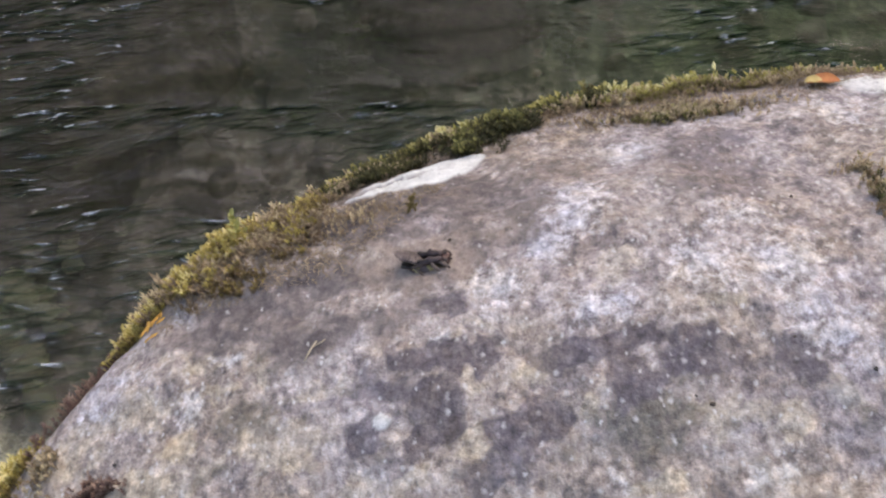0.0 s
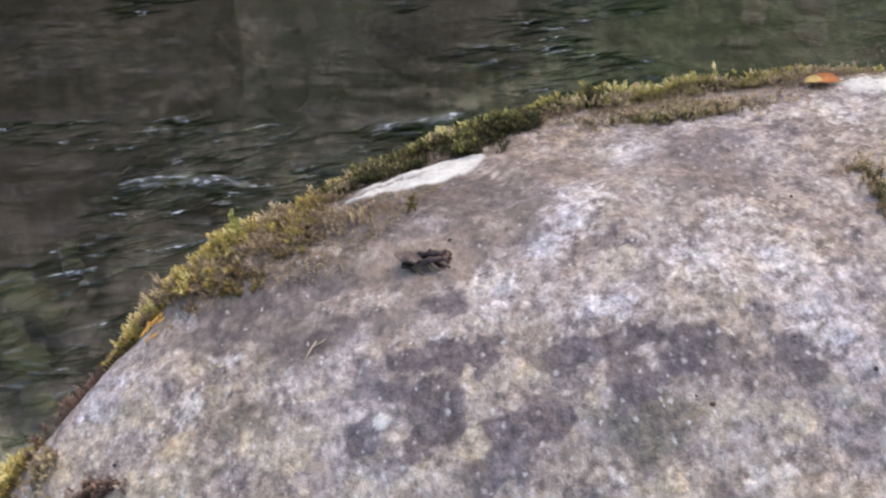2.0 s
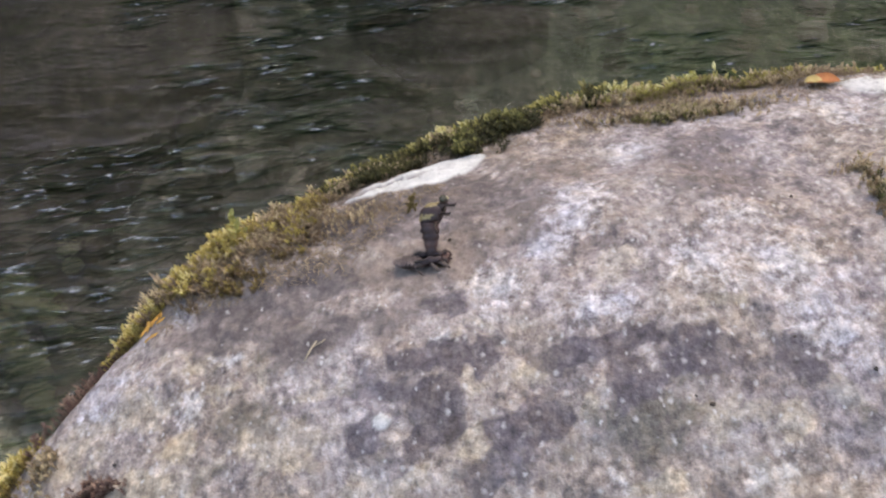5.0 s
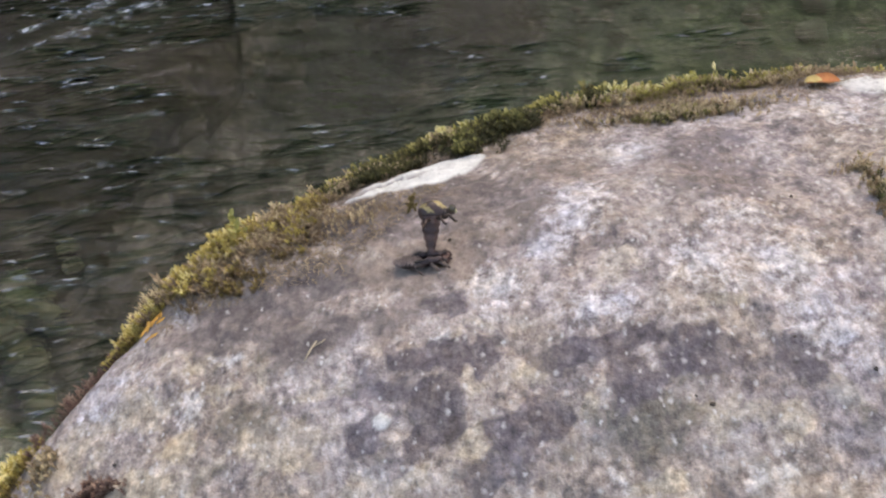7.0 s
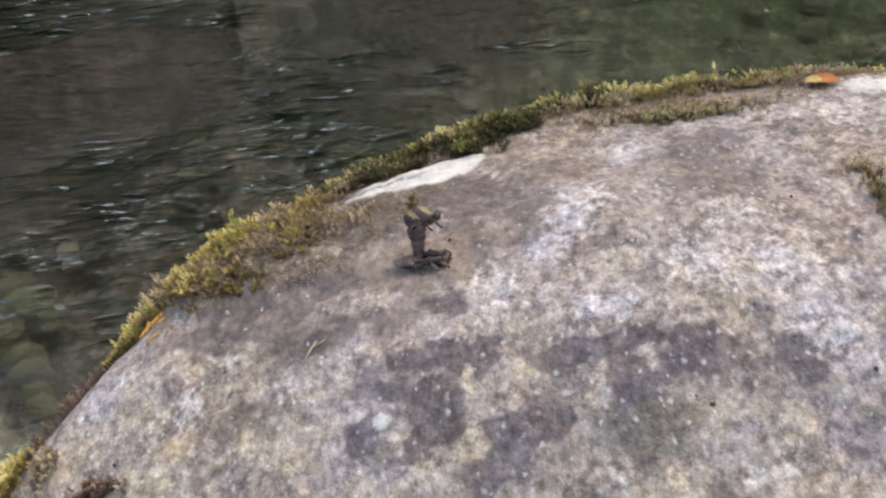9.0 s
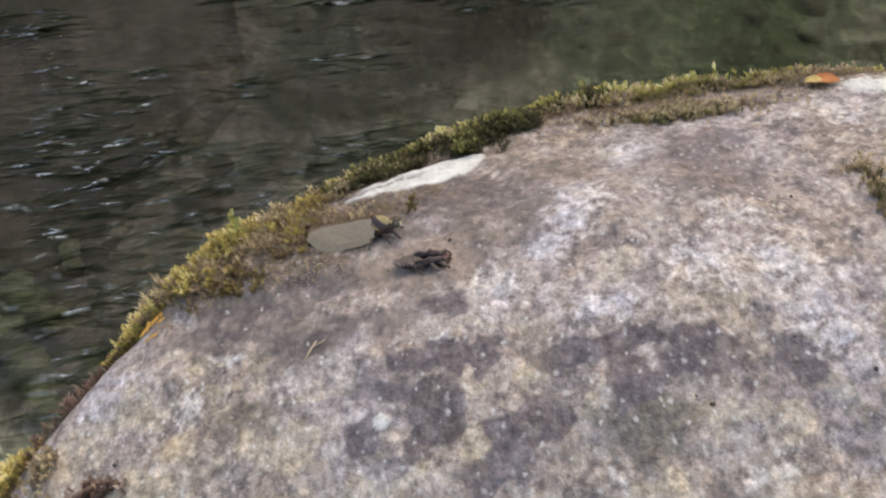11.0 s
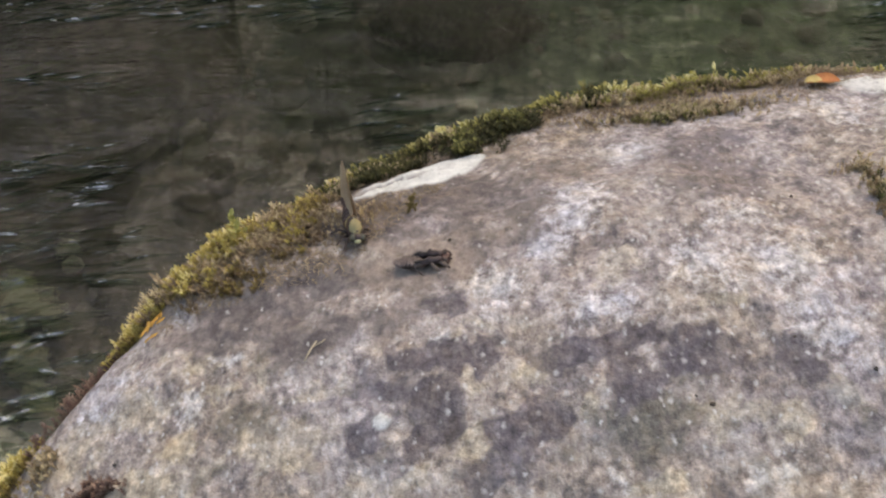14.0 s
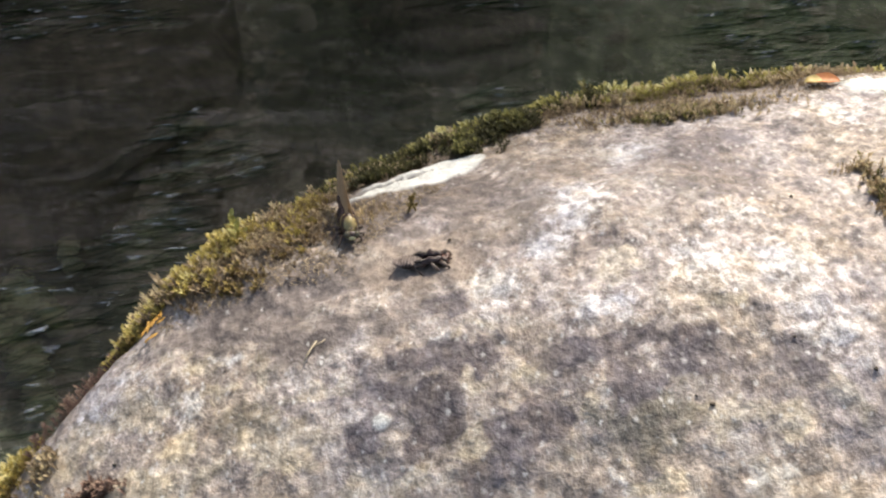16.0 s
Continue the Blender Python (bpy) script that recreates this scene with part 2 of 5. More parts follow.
def bed_material():
    m, t, b = blank("river bed gravel", 0.7, 0.3)
    big, mid, fine = grain(t, 0.35, 4), grain(t, 0.05, 5, 0.65), grain(t, 0.012, 4, 0.7)
    c = ramp(t, mid, [(0.3, (0.055, 0.047, 0.040)), (0.55, (0.145, 0.124, 0.105)), (0.75, (0.30, 0.26, 0.22))])
    pos = t.nodes.new("ShaderNodeTexCoord")
    sep = t.nodes.new("ShaderNodeSeparateXYZ")
    wire(t, pos.outputs["Object"], sep.inputs[0])
    # Green towards +x paints the mirrored trees into the bed colour.
    east = maths(t, "ADD", maths(t, "MULTIPLY", sep.outputs[0], 0.8), maths(t, "MULTIPLY", maths(t, "SUBTRACT", big, 0.5), 1.4))
    green = ramp(t, maths(t, "ADD", east, 0.42), [(0.2, 0.0), (0.6, 1.0)])
    c = blend(t, green, c, ramp(t, mid, [(0.3, (0.045, 0.055, 0.038)), (0.7, (0.135, 0.160, 0.105))]))
    c = blend(t, ramp(t, maths(t, "ADD", east, 0.25), [(0.3, 0.0), (0.6, 0.85)]), c, ramp(t, mid, [(0.3, (0.040, 0.055, 0.028)), (0.7, (0.115, 0.150, 0.076))]))
    bed_shade = t.nodes.new("ShaderNodeAttribute")
    bed_shade.attribute_name = "bed_shade"
    pale = t.nodes.new("ShaderNodeAttribute")
    pale.attribute_name = "pale"
    c = blend(t, pale.outputs["Fac"], c, ramp(t, mid, [(0.3, (0.36, 0.34, 0.26)), (0.55, (0.62, 0.58, 0.47)), (0.75, (0.86, 0.82, 0.72))]))
    # Dark reflection and the sunken boulder's shadow, painted into the bed.
    c = blend(t, bed_shade.outputs["Fac"], c, (0.022, 0.024, 0.018))
    _, pebble = cells(t, 0.016, 0.01)
    c = blend(t, 0.8, c, ramp(t, pebble, [(0.0, 0.4), (0.6, 1.0), (1.0, 2.0)]), "MULTIPLY")
    c = blend(t, 0.7, c, ramp(t, fine, [(0.3, 0.4), (0.7, 1.5)]), "MULTIPLY")
    wire(t, c, b.inputs["Base Color"])
    bumped(t, b, fine, 0.006)
    return m


def stone_material():
    m, t, b = blank("river stone", 0.65, 0.3)
    info = t.nodes.new("ShaderNodeObjectInfo")
    mid, fine = grain(t, 0.03, 5, 0.6), grain(t, 0.006, 4, 0.7)
    c = ramp(t, info.outputs["Random"], [(0.0, (0.05, 0.04, 0.03)), (0.35, (0.12, 0.09, 0.07)), (0.7, (0.11, 0.115, 0.075)), (0.9, (0.22, 0.19, 0.14)), (1.0, (0.36, 0.33, 0.26))])
    c = blend(t, 0.8, c, ramp(t, mid, [(0.3, 0.45), (0.7, 1.4)]), "MULTIPLY")
    c = blend(t, 0.5, c, ramp(t, fine, [(0.3, 0.6), (0.7, 1.3)]), "MULTIPLY")
    wire(t, c, b.inputs["Base Color"])
    bumped(t, b, mid, 0.004)
    return m


def slab_material():
    m, t, b = blank("silted reddish slab", 0.75, 0.2)
    big, mid, fine = grain(t, 0.09, 4, 0.6), grain(t, 0.022, 5, 0.65), grain(t, 0.006, 4, 0.7)
    c = ramp(t, maths(t, "ADD", maths(t, "MULTIPLY", big, 0.5), maths(t, "MULTIPLY", mid, 0.5)), [(0.32, (0.022, 0.018, 0.0155)), (0.5, (0.058, 0.047, 0.041)), (0.68, (0.17, 0.140, 0.122))])
    c = blend(t, 0.6, c, ramp(t, fine, [(0.3, 0.5), (0.7, 1.45)]), "MULTIPLY")
    wire(t, c, b.inputs["Base Color"])
    bumped(t, b, mid, 0.004)
    return m


def pale_stone_material():
    m, t, b = blank("algae-coated pale stone", 0.7, 0.3)
    mid = grain(t, 0.03, 5, 0.65)
    c = ramp(t, mid, [(0.36, (0.12, 0.115, 0.06)), (0.48, (0.52, 0.49, 0.30)), (0.66, (0.86, 0.82, 0.62))])
    wire(t, c, b.inputs["Base Color"])
    bumped(t, b, mid, 0.005)
    return m


def water_material():
    """Clear greenish water: it tints and bends the sight of what lies under it and mirrors by its Fresnel gloss."""
    m, t, b = blank("river water")
    t.nodes.remove(b)
    out = t.nodes["Material Output"]
    clear = node(t, "BsdfTransparent", Color=(0.775, 0.785, 0.735, 1))
    bent = node(t, "BsdfRefraction", Color=(0.775, 0.785, 0.735, 1), Roughness=0.10, IOR=1.05)
    under = node(t, "MixShader", Fac=0.6)
    gloss = node(t, "BsdfGlossy", Roughness=0.045, Color=(0.95, 0.97, 1.0, 1))
    fresnel = node(t, "Fresnel", IOR=1.34)
    mix = t.nodes.new("ShaderNodeMixShader")
    patch = ramp(t, grain(t, 0.30, 3, 0.5, (0.5, 1.0, 1)), [(0.38, 0.3), (0.58, 1.0)])
    small = maths(t, "MULTIPLY", grain(t, 0.0095, 3, 0.6, (0.55, 1.0, 1)), patch)
    ripple = maths(t, "ADD", maths(t, "MULTIPLY", grain(t, 0.055, 2, 0.5, (0.6, 1.0, 1)), 1.6), maths(t, "MULTIPLY", small, 0.9))
    bump = node(t, "Bump", Strength=1.0, Distance=0.0064)
    wire(t, ripple, bump.inputs["Height"])
    for n in (gloss, fresnel):
        wire(t, bump.outputs[0], n.inputs["Normal"])
    soft = node(t, "Bump", Strength=1.0, Distance=0.0032)
    wire(t, ripple, soft.inputs["Height"])
    wire(t, soft.outputs[0], bent.inputs["Normal"])
    wire(t, clear.outputs[0], under.inputs[1])
    wire(t, bent.outputs[0], under.inputs[2])
    wire(t, fresnel.outputs[0], mix.inputs[0])
    wire(t, under.outputs[0], mix.inputs[1])
    wire(t, gloss.outputs[0], mix.inputs[2])
    wire(t, mix.outputs[0], out.inputs["Surface"])
    return m


def leafy_material(name, stops, size=0.02, through_light=0.25, rough=0.6, tint=False):
    """Small leaves whose tint changes from one to the next; moss carries a tint of its own for each shoot, paler
    towards the tips.
    """
    m, t, b = blank(name, rough, 0.25)
    geo = t.nodes.new("ShaderNodeNewGeometry")
    one = geo.outputs["Random Per Island"]
    if tint:
        n = t.nodes.new("ShaderNodeAttribute")
        n.attribute_name = "tint"
        one = maths(t, "ADD", maths(t, "MULTIPLY", n.outputs["Fac"], 0.85), maths(t, "MULTIPLY", one, 0.15))
    patch = grain(t, size, 3)
    k = maths(t, "ADD", maths(t, "MULTIPLY", one, 0.65), maths(t, "MULTIPLY", patch, 0.40))
    c = ramp(t, k, stops)
    wire(t, c, b.inputs["Base Color"])
    if through_light:
        out = t.nodes["Material Output"]
        thin = t.nodes.new("ShaderNodeBsdfTranslucent")
        wire(t, c, thin.inputs["Color"])
        mix = node(t, "MixShader", Fac=through_light)
        wire(t, b.outputs[0], mix.inputs[1])
        wire(t, thin.outputs[0], mix.inputs[2])
        wire(t, mix.outputs[0], out.inputs["Surface"])
    return m


def plain(name, low, high, size=0.002, rough=0.6, spec=0.3, depth=0.0002, stretch=(1, 1, 1)):
    """One stuff, mottled between two tints at that size."""
    m, t, b = blank(name, rough, spec)
    g = grain(t, size, 5, 0.65, stretch)
    wire(t, ramp(t, g, [(0.3, low), (0.7, high)]), b.inputs["Base Color"])
    bumped(t, b, g, depth)
    return m


ROCK_SKIN, BED, STONE, PALE_STONE, SLAB, WATER = rock_material(), bed_material(), stone_material(), pale_stone_material(), slab_material(), water_material()
MOSS = leafy_material("yellow-green moss", [(0.20, (0.065, 0.044, 0.022)), (0.34, (0.190, 0.130, 0.052)), (0.48, (0.35, 0.262, 0.080)), (0.62, (0.52, 0.420, 0.110)), (0.84, (0.82, 0.72, 0.36))], 0.009, 0.3, tint=True)
BRIGHT_MOSS = leafy_material("bright green moss", [(0.22, (0.05, 0.042, 0.012)), (0.45, (0.20, 0.168, 0.03)), (0.7, (0.45, 0.40, 0.08)), (0.9, (0.70, 0.65, 0.28))], 0.009, 0.35, tint=True)
DARK_MOSS = leafy_material("dark green moss", [(0.18, (0.018, 0.016, 0.008)), (0.5, (0.068, 0.062, 0.020)), (0.70, (0.19, 0.172, 0.050)), (0.86, (0.42, 0.38, 0.120))], 0.02, 0.25, tint=True)
FAR_MOSS = leafy_material("olive green moss", [(0.20, (0.055, 0.040, 0.020)), (0.34, (0.150, 0.118, 0.046)), (0.48, (0.28, 0.240, 0.070)), (0.62, (0.44, 0.395, 0.105)), (0.84, (0.74, 0.69, 0.34))], 0.009, 0.3, tint=True)
STRAW_MOSS = leafy_material("straw-coloured dead moss", [(0.18, (0.12, 0.086, 0.057)), (0.5, (0.26, 0.195, 0.125)), (0.85, (0.54, 0.44, 0.28))], 0.02, 0.15, tint=True)
DRY_MOSS = leafy_material("dry brown moss", [(0.18, (0.085, 0.056, 0.034)), (0.5, (0.285, 0.205, 0.120)), (0.85, (0.58, 0.47, 0.27))], 0.02, 0.15, tint=True)
RED_MOSS = leafy_material("reddish dry moss", [(0.18, (0.055, 0.030, 0.024)), (0.5, (0.155, 0.090, 0.068)), (0.85, (0.36, 0.25, 0.18))], 0.02, 0.15, tint=True)
FOLIAGE = leafy_material("tree leaves", [(0.15, (0.05, 0.09, 0.02)), (0.85, (0.15, 0.24, 0.05))], 0.8, 0.5)
BARK = plain("bark", (0.05, 0.04, 0.03), (0.13, 0.10, 0.075), 0.05, 0.9, 0.2, 0.01, (1, 1, 0.2))
BANK_SOIL = plain("bank soil", (0.03, 0.035, 0.015), (0.08, 0.08, 0.035), 0.3, 0.95, 0.1, 0.03)


# ---- the boulder ----
# Crusts and stains on the boulder: place, half-widths across and up the slope, strength.
DARK = [(-0.015, -0.072, 0.0121, 0.0074, 0.9), (0.009, -0.077, 0.0134, 0.0081, 1), (-0.01, -0.093, 0.0128, 0.01, 1),
        (-0.009, -0.105, 0.0121, 0.0079, 1), (-0.022, -0.086, 0.0102, 0.0071, 0.7), (-0.033, -0.102, 0.0073, 0.0063, 0.8),
        (-0.035, -0.083, 0.0082, 0.0068, 0.55), (0.056, -0.081, 0.0142, 0.0076, 0.85), (0.08, -0.079, 0.0139, 0.0066, 0.85),
        (0.094, -0.086, 0.0127, 0.0085, 0.9), (0.111, -0.09, 0.0109, 0.0071, 0.65), (0.077, -0.097, 0.0126, 0.0098, 0.85),
        (0.14, -0.096, 0.0093, 0.0105, 0.75), (0.034, -0.108, 0.0133, 0.0104, 0.8), (0.026, -0.123, 0.0162, 0.0094, 0.75),
        (0.041, -0.083, 0.0082, 0.0076, 0.6), (0.133, 0.038, 0.0228, 0.0368, 0.6), (0, -0.05, 0.0111, 0.0078, 0.8),
        (0.103, -0.136, 0.0082, 0.0046, 0.6)]
ASH = [(0.079, -0.111, 0.0168, 0.0126, 0.95), (0.091, -0.093, 0.0116, 0.0096, 0.8), (-0.085, -0.086, 0.0156, 0.0095, 0.6),
       (-0.093, -0.107, 0.0116, 0.007, 0.65), (-0.05, -0.021, 0.0146, 0.0083, 0.7), (0.106, 0.011, 0.0134, 0.0195, 0.55),
       (0.036, 0.016, 0.0112, 0.025, 0.6), (-0.055, -0.045, 0.0249, 0.0121, 0.55), (-0.069, -0.058, 0.0154, 0.0124, 0.5),
       (0.162, -0.115, 0.0071, 0.0061, 0.6), (0.118, -0.124, 0.0068, 0.0066, 0.5), (0.044, -0.119, 0.012, 0.0079, 0.6),
       (-0.09, -0.035, 0.0199, 0.0101, 0.5), (0.065, -0.101, 0.0105, 0.0056, 0.5), (-0.032, -0.108, 0.01, 0.0066, 0.45)]
TAN = [(0.014, -0.088, 0.0077, 0.005), (0.033, -0.089, 0.0098, 0.0051), (0.073, -0.038, 0.0155, 0.0126), (0.116, -0.067, 0.0113, 0.0054),
       (-0.076, -0.066, 0.0076, 0.0092), (-0.052, -0.082, 0.015, 0.0049), (-0.132, -0.074, 0.0175, 0.0092), (-0.099, -0.069, 0.0143, 0.0049),
       (-0.03, -0.117, 0.0081, 0.005), (0.109, -0.113, 0.0156, 0.007), (0.131, -0.118, 0.0121, 0.0069), (0.154, -0.11, 0.009, 0.0093),
       (0.015, -0.113, 0.0114, 0.009), (0.055, -0.108, 0.0095, 0.0056), (0.013, -0.061, 0.0122, 0.0064), (-0.114, -0.092, 0.0132, 0.0082),
       (-0.012, -0.124, 0.0088, 0.0039), (0.082, -0.132, 0.0095, 0.0049), (-0.160, -0.085, 0.026, 0.016), (-0.120, -0.110, 0.030, 0.012), (-0.070, -0.100, 0.026, 0.010), (-0.104, -0.050, 0.024, 0.010)]
PALE = [(0.059, 0.008, 0.0211, 0.0247), (0.024, -0.043, 0.0129, 0.014), (0.064, -0.061, 0.0174, 0.011), (0.111, -0.044, 0.0173, 0.018),
        (0.145, -0.047, 0.0205, 0.0248), (0.157, -0.081, 0.0149, 0.0139), (-0.012, -0.045, 0.0039, 0.006), (-0.003, -0.067, 0.0061, 0.0053),
        (0.206, 0.083, 0.0195, 0.0259), (0.093, 0.063, 0.0248, 0.0131), (0.128, -0.133, 0.0092, 0.0076), (0.115, -0.132, 0.0067, 0.0055),
        (0.068, -0.127, 0.0075, 0.0072), (-0.088, -0.054, 0.012, 0.0037), (-0.14, -0.055, 0.0149, 0.0057, 0.7), (-0.149, -0.07, 0.0142, 0.0062, 0.55),
        (-0.111, -0.076, 0.0073, 0.007), (0.128, -0.015, 0.0147, 0.0125), (0.046, -0.022, 0.0122, 0.0122)]
DRAB = [(-0.036, 0.019, 0.0307, 0.021, 0.9), (-0.065, -0.021, 0.0291, 0.0167, 1), (-0.09, -0.035, 0.0234, 0.0146, 1),
        (0.004, 0.035, 0.0265, 0.029, 0.75), (0.033, 0.03, 0.0225, 0.0315, 0.5), (0.061, 0.053, 0.0248, 0.0208, 0.4),
        (-0.054, -0.057, 0.0166, 0.0118, 0.8), (-0.11, -0.042, 0.0166, 0.009, 0.7), (0.095, 0.038, 0.0233, 0.022, 0.25),
        (-0.02, -0.051, 0.0197, 0.0123, 0.55), (0.116, 0.051, 0.0237, 0.023, 0.25), (0.019, -0.011, 0.015, 0.015, 0.45)]


def spots(x, y, blobs, hard=2.0):
    """Rounded stains with ragged, broken borders."""
    x = x + 0.016 * (fbm(x, y, 0.018, 4, 31) - 0.5) + 0.006 * (fbm(x, y, 0.005, 3, 35) - 0.5)
    y = y + 0.016 * (fbm(x, y, 0.018, 4, 32) - 0.5) + 0.006 * (fbm(x, y, 0.005, 3, 36) - 0.5)
    wob = 1.5 * (fbm(x, y, 0.012, 4, 33) - 0.5)
    best = np.zeros_like(x)
    for bx, by, rx, ry, *strength in blobs:
        d = np.sqrt(((x - bx) / rx) ** 2 + ((y - by) / ry) ** 2) + wob
        best = np.maximum(best, np.clip((1.35 - d) * hard, 0, 1) * (strength or [1.0])[0])
    return best


def soil_inner(x):
    """How far in from the rim, in metres, the brown soil and dead moss reach."""
    return np.interp(x, [-0.17, -0.10, -0.05, 0.0, 0.04, 0.1, 0.17, 0.24, 0.32], [0.006, 0.03, 0.040, 0.026, 0.030, 0.038, 0.034, 0.016, 0.006])


def build_boulder():
    xs = steps((-0.62, -0.24, 0.02), (-0.24, 0.32, 0.0012), (0.32, 1.1, 0.02))
    ys = steps((-1.4, -0.24, 0.02), (-0.24, 0.22, 0.0012), (0.22, 0.62, 0.02))
    X, Y = np.meshgrid(xs, ys)
    Z = rock_height(X, Y)
    inward = (1 - rim_radius(X, Y)) * 0.5
    # The flat scar where a flake broke off, close to the rim.
    along, across = scar_space(X, Y)
    ragged = 0.06 * (fbm(X, Y, 0.012, 3, 44) - 0.5)
    edge = scar_edge(along)
    scar = np.clip((edge - np.abs(across) + 1.6 * ragged) * 8, 0, 1)
    scar = np.maximum(scar, spots(X, Y, [(0.240, 0.124, 0.020, 0.010)], 3.0) * 0.9)
    scar = np.maximum(scar, np.clip((1.2 - np.hypot((X + 0.0245) / 0.0033, (Y + 0.0991) / 0.0032) + 2.8 * (fbm(X, Y, 0.0034, 3, 48) - 0.5)) * 2.0, 0, 0.85))
    # A dark crack runs along the upper side of the scar.
    upper = 0.42 * edge + 0.09 * (fbm(X, Y, 0.006, 3, 46) - 0.5)
    crack = np.clip(1.3 - np.abs(across - upper) / 0.15, 0, 1) * (along < 0.35) * (along > -0.95) * np.clip((fbm(X, Y, 0.004, 2, 47) - 0.22) * 6, 0, 1)
    scar = scar * (1 - 0.95 * crack)
    Z = Z - 0.0030 * crack
    Z = Z + scar * (0.0012 - 0.0022 * (fbm(X, Y, 0.03, 4, 9) - 0.5))
    me = sheet(xs, ys, Z)
    masks = dict(dark=spots(X, Y, DARK), ash=spots(X, Y, ASH, 1.5), pale=spots(X, Y, PALE, 0.75), tan=spots(X, Y, TAN, 1.0), scar=scar,
                 soil=np.clip(1.25 - inward / soil_inner(X) + 0.8 * (fbm(X, Y, 0.02, 4, 3) - 0.5), 0, 1) * (inward < 0.2),
                 drab=spots(X, Y, DRAB, 1.6), nest=spots(X, Y, [(-0.014, -0.020, 0.027, 0.018)], 1.2),
                 wet=np.clip((0.09 - Z) / 0.05, 0, 1))
    # Dark earth in the step behind the scar, with the moss's shadow painted in.
    masks["soil"] = np.maximum(masks["soil"], np.clip(1.5 - np.abs(across - edge - 0.42 + ragged * 5) / 0.38, 0, 1) * (np.abs(along + 0.15) < 0.95))
    masks["soil"] = np.maximum(masks["soil"], 1.3 * crack)
    # Brown crumbs of soil below it.
    masks["soil"] = np.maximum(masks["soil"], 0.75 * spots(X, Y, [(-0.046, 0.030, 0.020, 0.012), (-0.030, 0.036, 0.022, 0.010), (-0.064, 0.016, 0.020, 0.014), (-0.086, -0.002, 0.018, 0.012), (0.000, 0.040, 0.016, 0.010), (0.036, 0.084, 0.024, 0.010)], 1.0))
    for name, values in masks.items():
        a = me.attributes.new(name, "FLOAT", "POINT")
        a.data.foreach_set("value", values.ravel().astype(np.float32))
    tagged(part("boulder", me, ROCK_SKIN), "large pale grey lichen-stained boulder rising out of the river", "boulder")


def scar_edge(along):
    """Half the scar's width there: a long thin tip, blunt at its other end."""
    return np.clip((along + 1) / 1.2, 0, 1) ** 0.8 * np.clip((1 - along) * 2.2, 0, 1) ** 0.5 - (np.abs(along) > 1.1)


def scar_space(x, y):
    """Place along (-1 to 1) and across the pale scar."""
    dx, dy = x + 0.0162, y - 0.0623
    c, s = math.cos(radians(25)), math.sin(radians(25))
    return (dx * c + dy * s) / 0.0425, (-dx * s + dy * c - 0.0015) / 0.0152


# ---- river ----
def bed_height(x, y):
    return -0.22 - 0.05 * np.clip(x, -1, 1) + 0.05 * (fbm(x, y, 0.5, 3, 61) - 0.5) + 0.022 * (fbm(x, y, 0.09, 3, 62) - 0.5)


def build_river():
    xs = steps((-60, -6, 6), (-6, -1.2, 0.4), (-1.2, 1.2, 0.012), (1.2, 6, 0.4), (6, 60, 6))
    ys = steps((-60, -6, 6), (-6, -0.2, 0.4), (-0.2, 1.6, 0.012), (1.6, 6, 0.4), (6, 60, 6))
    X, Y = np.meshgrid(xs, ys)
    me = sheet(xs, ys, bed_height(X, Y))
    rough = 1.2 * (fbm(X, Y, 0.10, 4, 64) - 0.5)
    # Patches of painted reflection and shadow, then of pale gravel.
    for name, blobs in (("bed_shade", ((-0.05, 1.22, 0.26, 0.22), (-0.16, 1.02, 0.14, 0.16))), ("pale", ((-0.40, 0.22, 0.09, 0.09),))):
        value = np.zeros_like(X)
        for bx, by, rx, ry in blobs:
            value = np.maximum(value, np.clip((1.3 - np.hypot((X - bx) / rx, (Y - by) / ry) + rough) * 1.6, 0, 0.9))
        me.attributes.new(name, "FLOAT", "POINT").data.foreach_set("value", value.ravel().astype(np.float32))
    tagged(part("river_bed", me, BED), "brown gravel river bed under clear water, tree reflections painted green", "river bed", kind="structure")
    xs = steps((-80, -6, 8), (-6, -1.2, 0.3), (-1.2, 3.2, 0.007), (3.2, 8, 0.3), (8, 80, 8))
    ys = steps((-80, -6, 8), (-6, -0.1, 0.3), (-0.1, 1.4, 0.007), (1.4, 6, 0.3), (6, 80, 8))
    X, Y = np.meshgrid(xs, ys)
    # Ripples run from lower left to upper right of the stream.
    c, s = math.cos(radians(28)), math.sin(radians(28))
    A, B = X * c + Y * s, -X * s + Y * c
    calm = 0.25 + 0.75 * fbm(X, Y, 0.5, 2, 70)
    Z = calm * (0.0055 * (fbm(A / 1.8, B, 0.055, 3, 71) - 0.5) + 0.0024 * (fbm(A / 2.0, B, 0.028, 2, 72) - 0.5))
    return tagged(part("water", sheet(xs, ys, Z), WATER), "clear dark green rippling river water", "water", kind="structure")


build_boulder()
water = build_river()


# ---- moss ----
def rim_angle(x, y):
    """Bearing round the boulder's middle, in degrees: 90 is the far side, 140 the near left."""
    return np.degrees(np.arctan2(y - ROCK["cy"], x - ROCK["cx"]))


def rim_point(angle, inward):
    """Plan place at a bearing, so far inward from the rim."""
    a = np.radians(angle)
    c, s = np.cos(a), np.sin(a)
    r = 0.6
    for _ in range(4):
        wide = ROCK["a"] + 0.25 * np.clip(-(ROCK["cy"] + r * s), 0, 0.25)
        r = 1 / ((np.abs(c) / wide) ** ROCK["n"] + (np.abs(s) / ROCK["b"]) ** ROCK["n"]) ** (1 / ROCK["n"])
    r = r - inward * 1.15
    return ROCK["cx"] + r * c, ROCK["cy"] + r * s


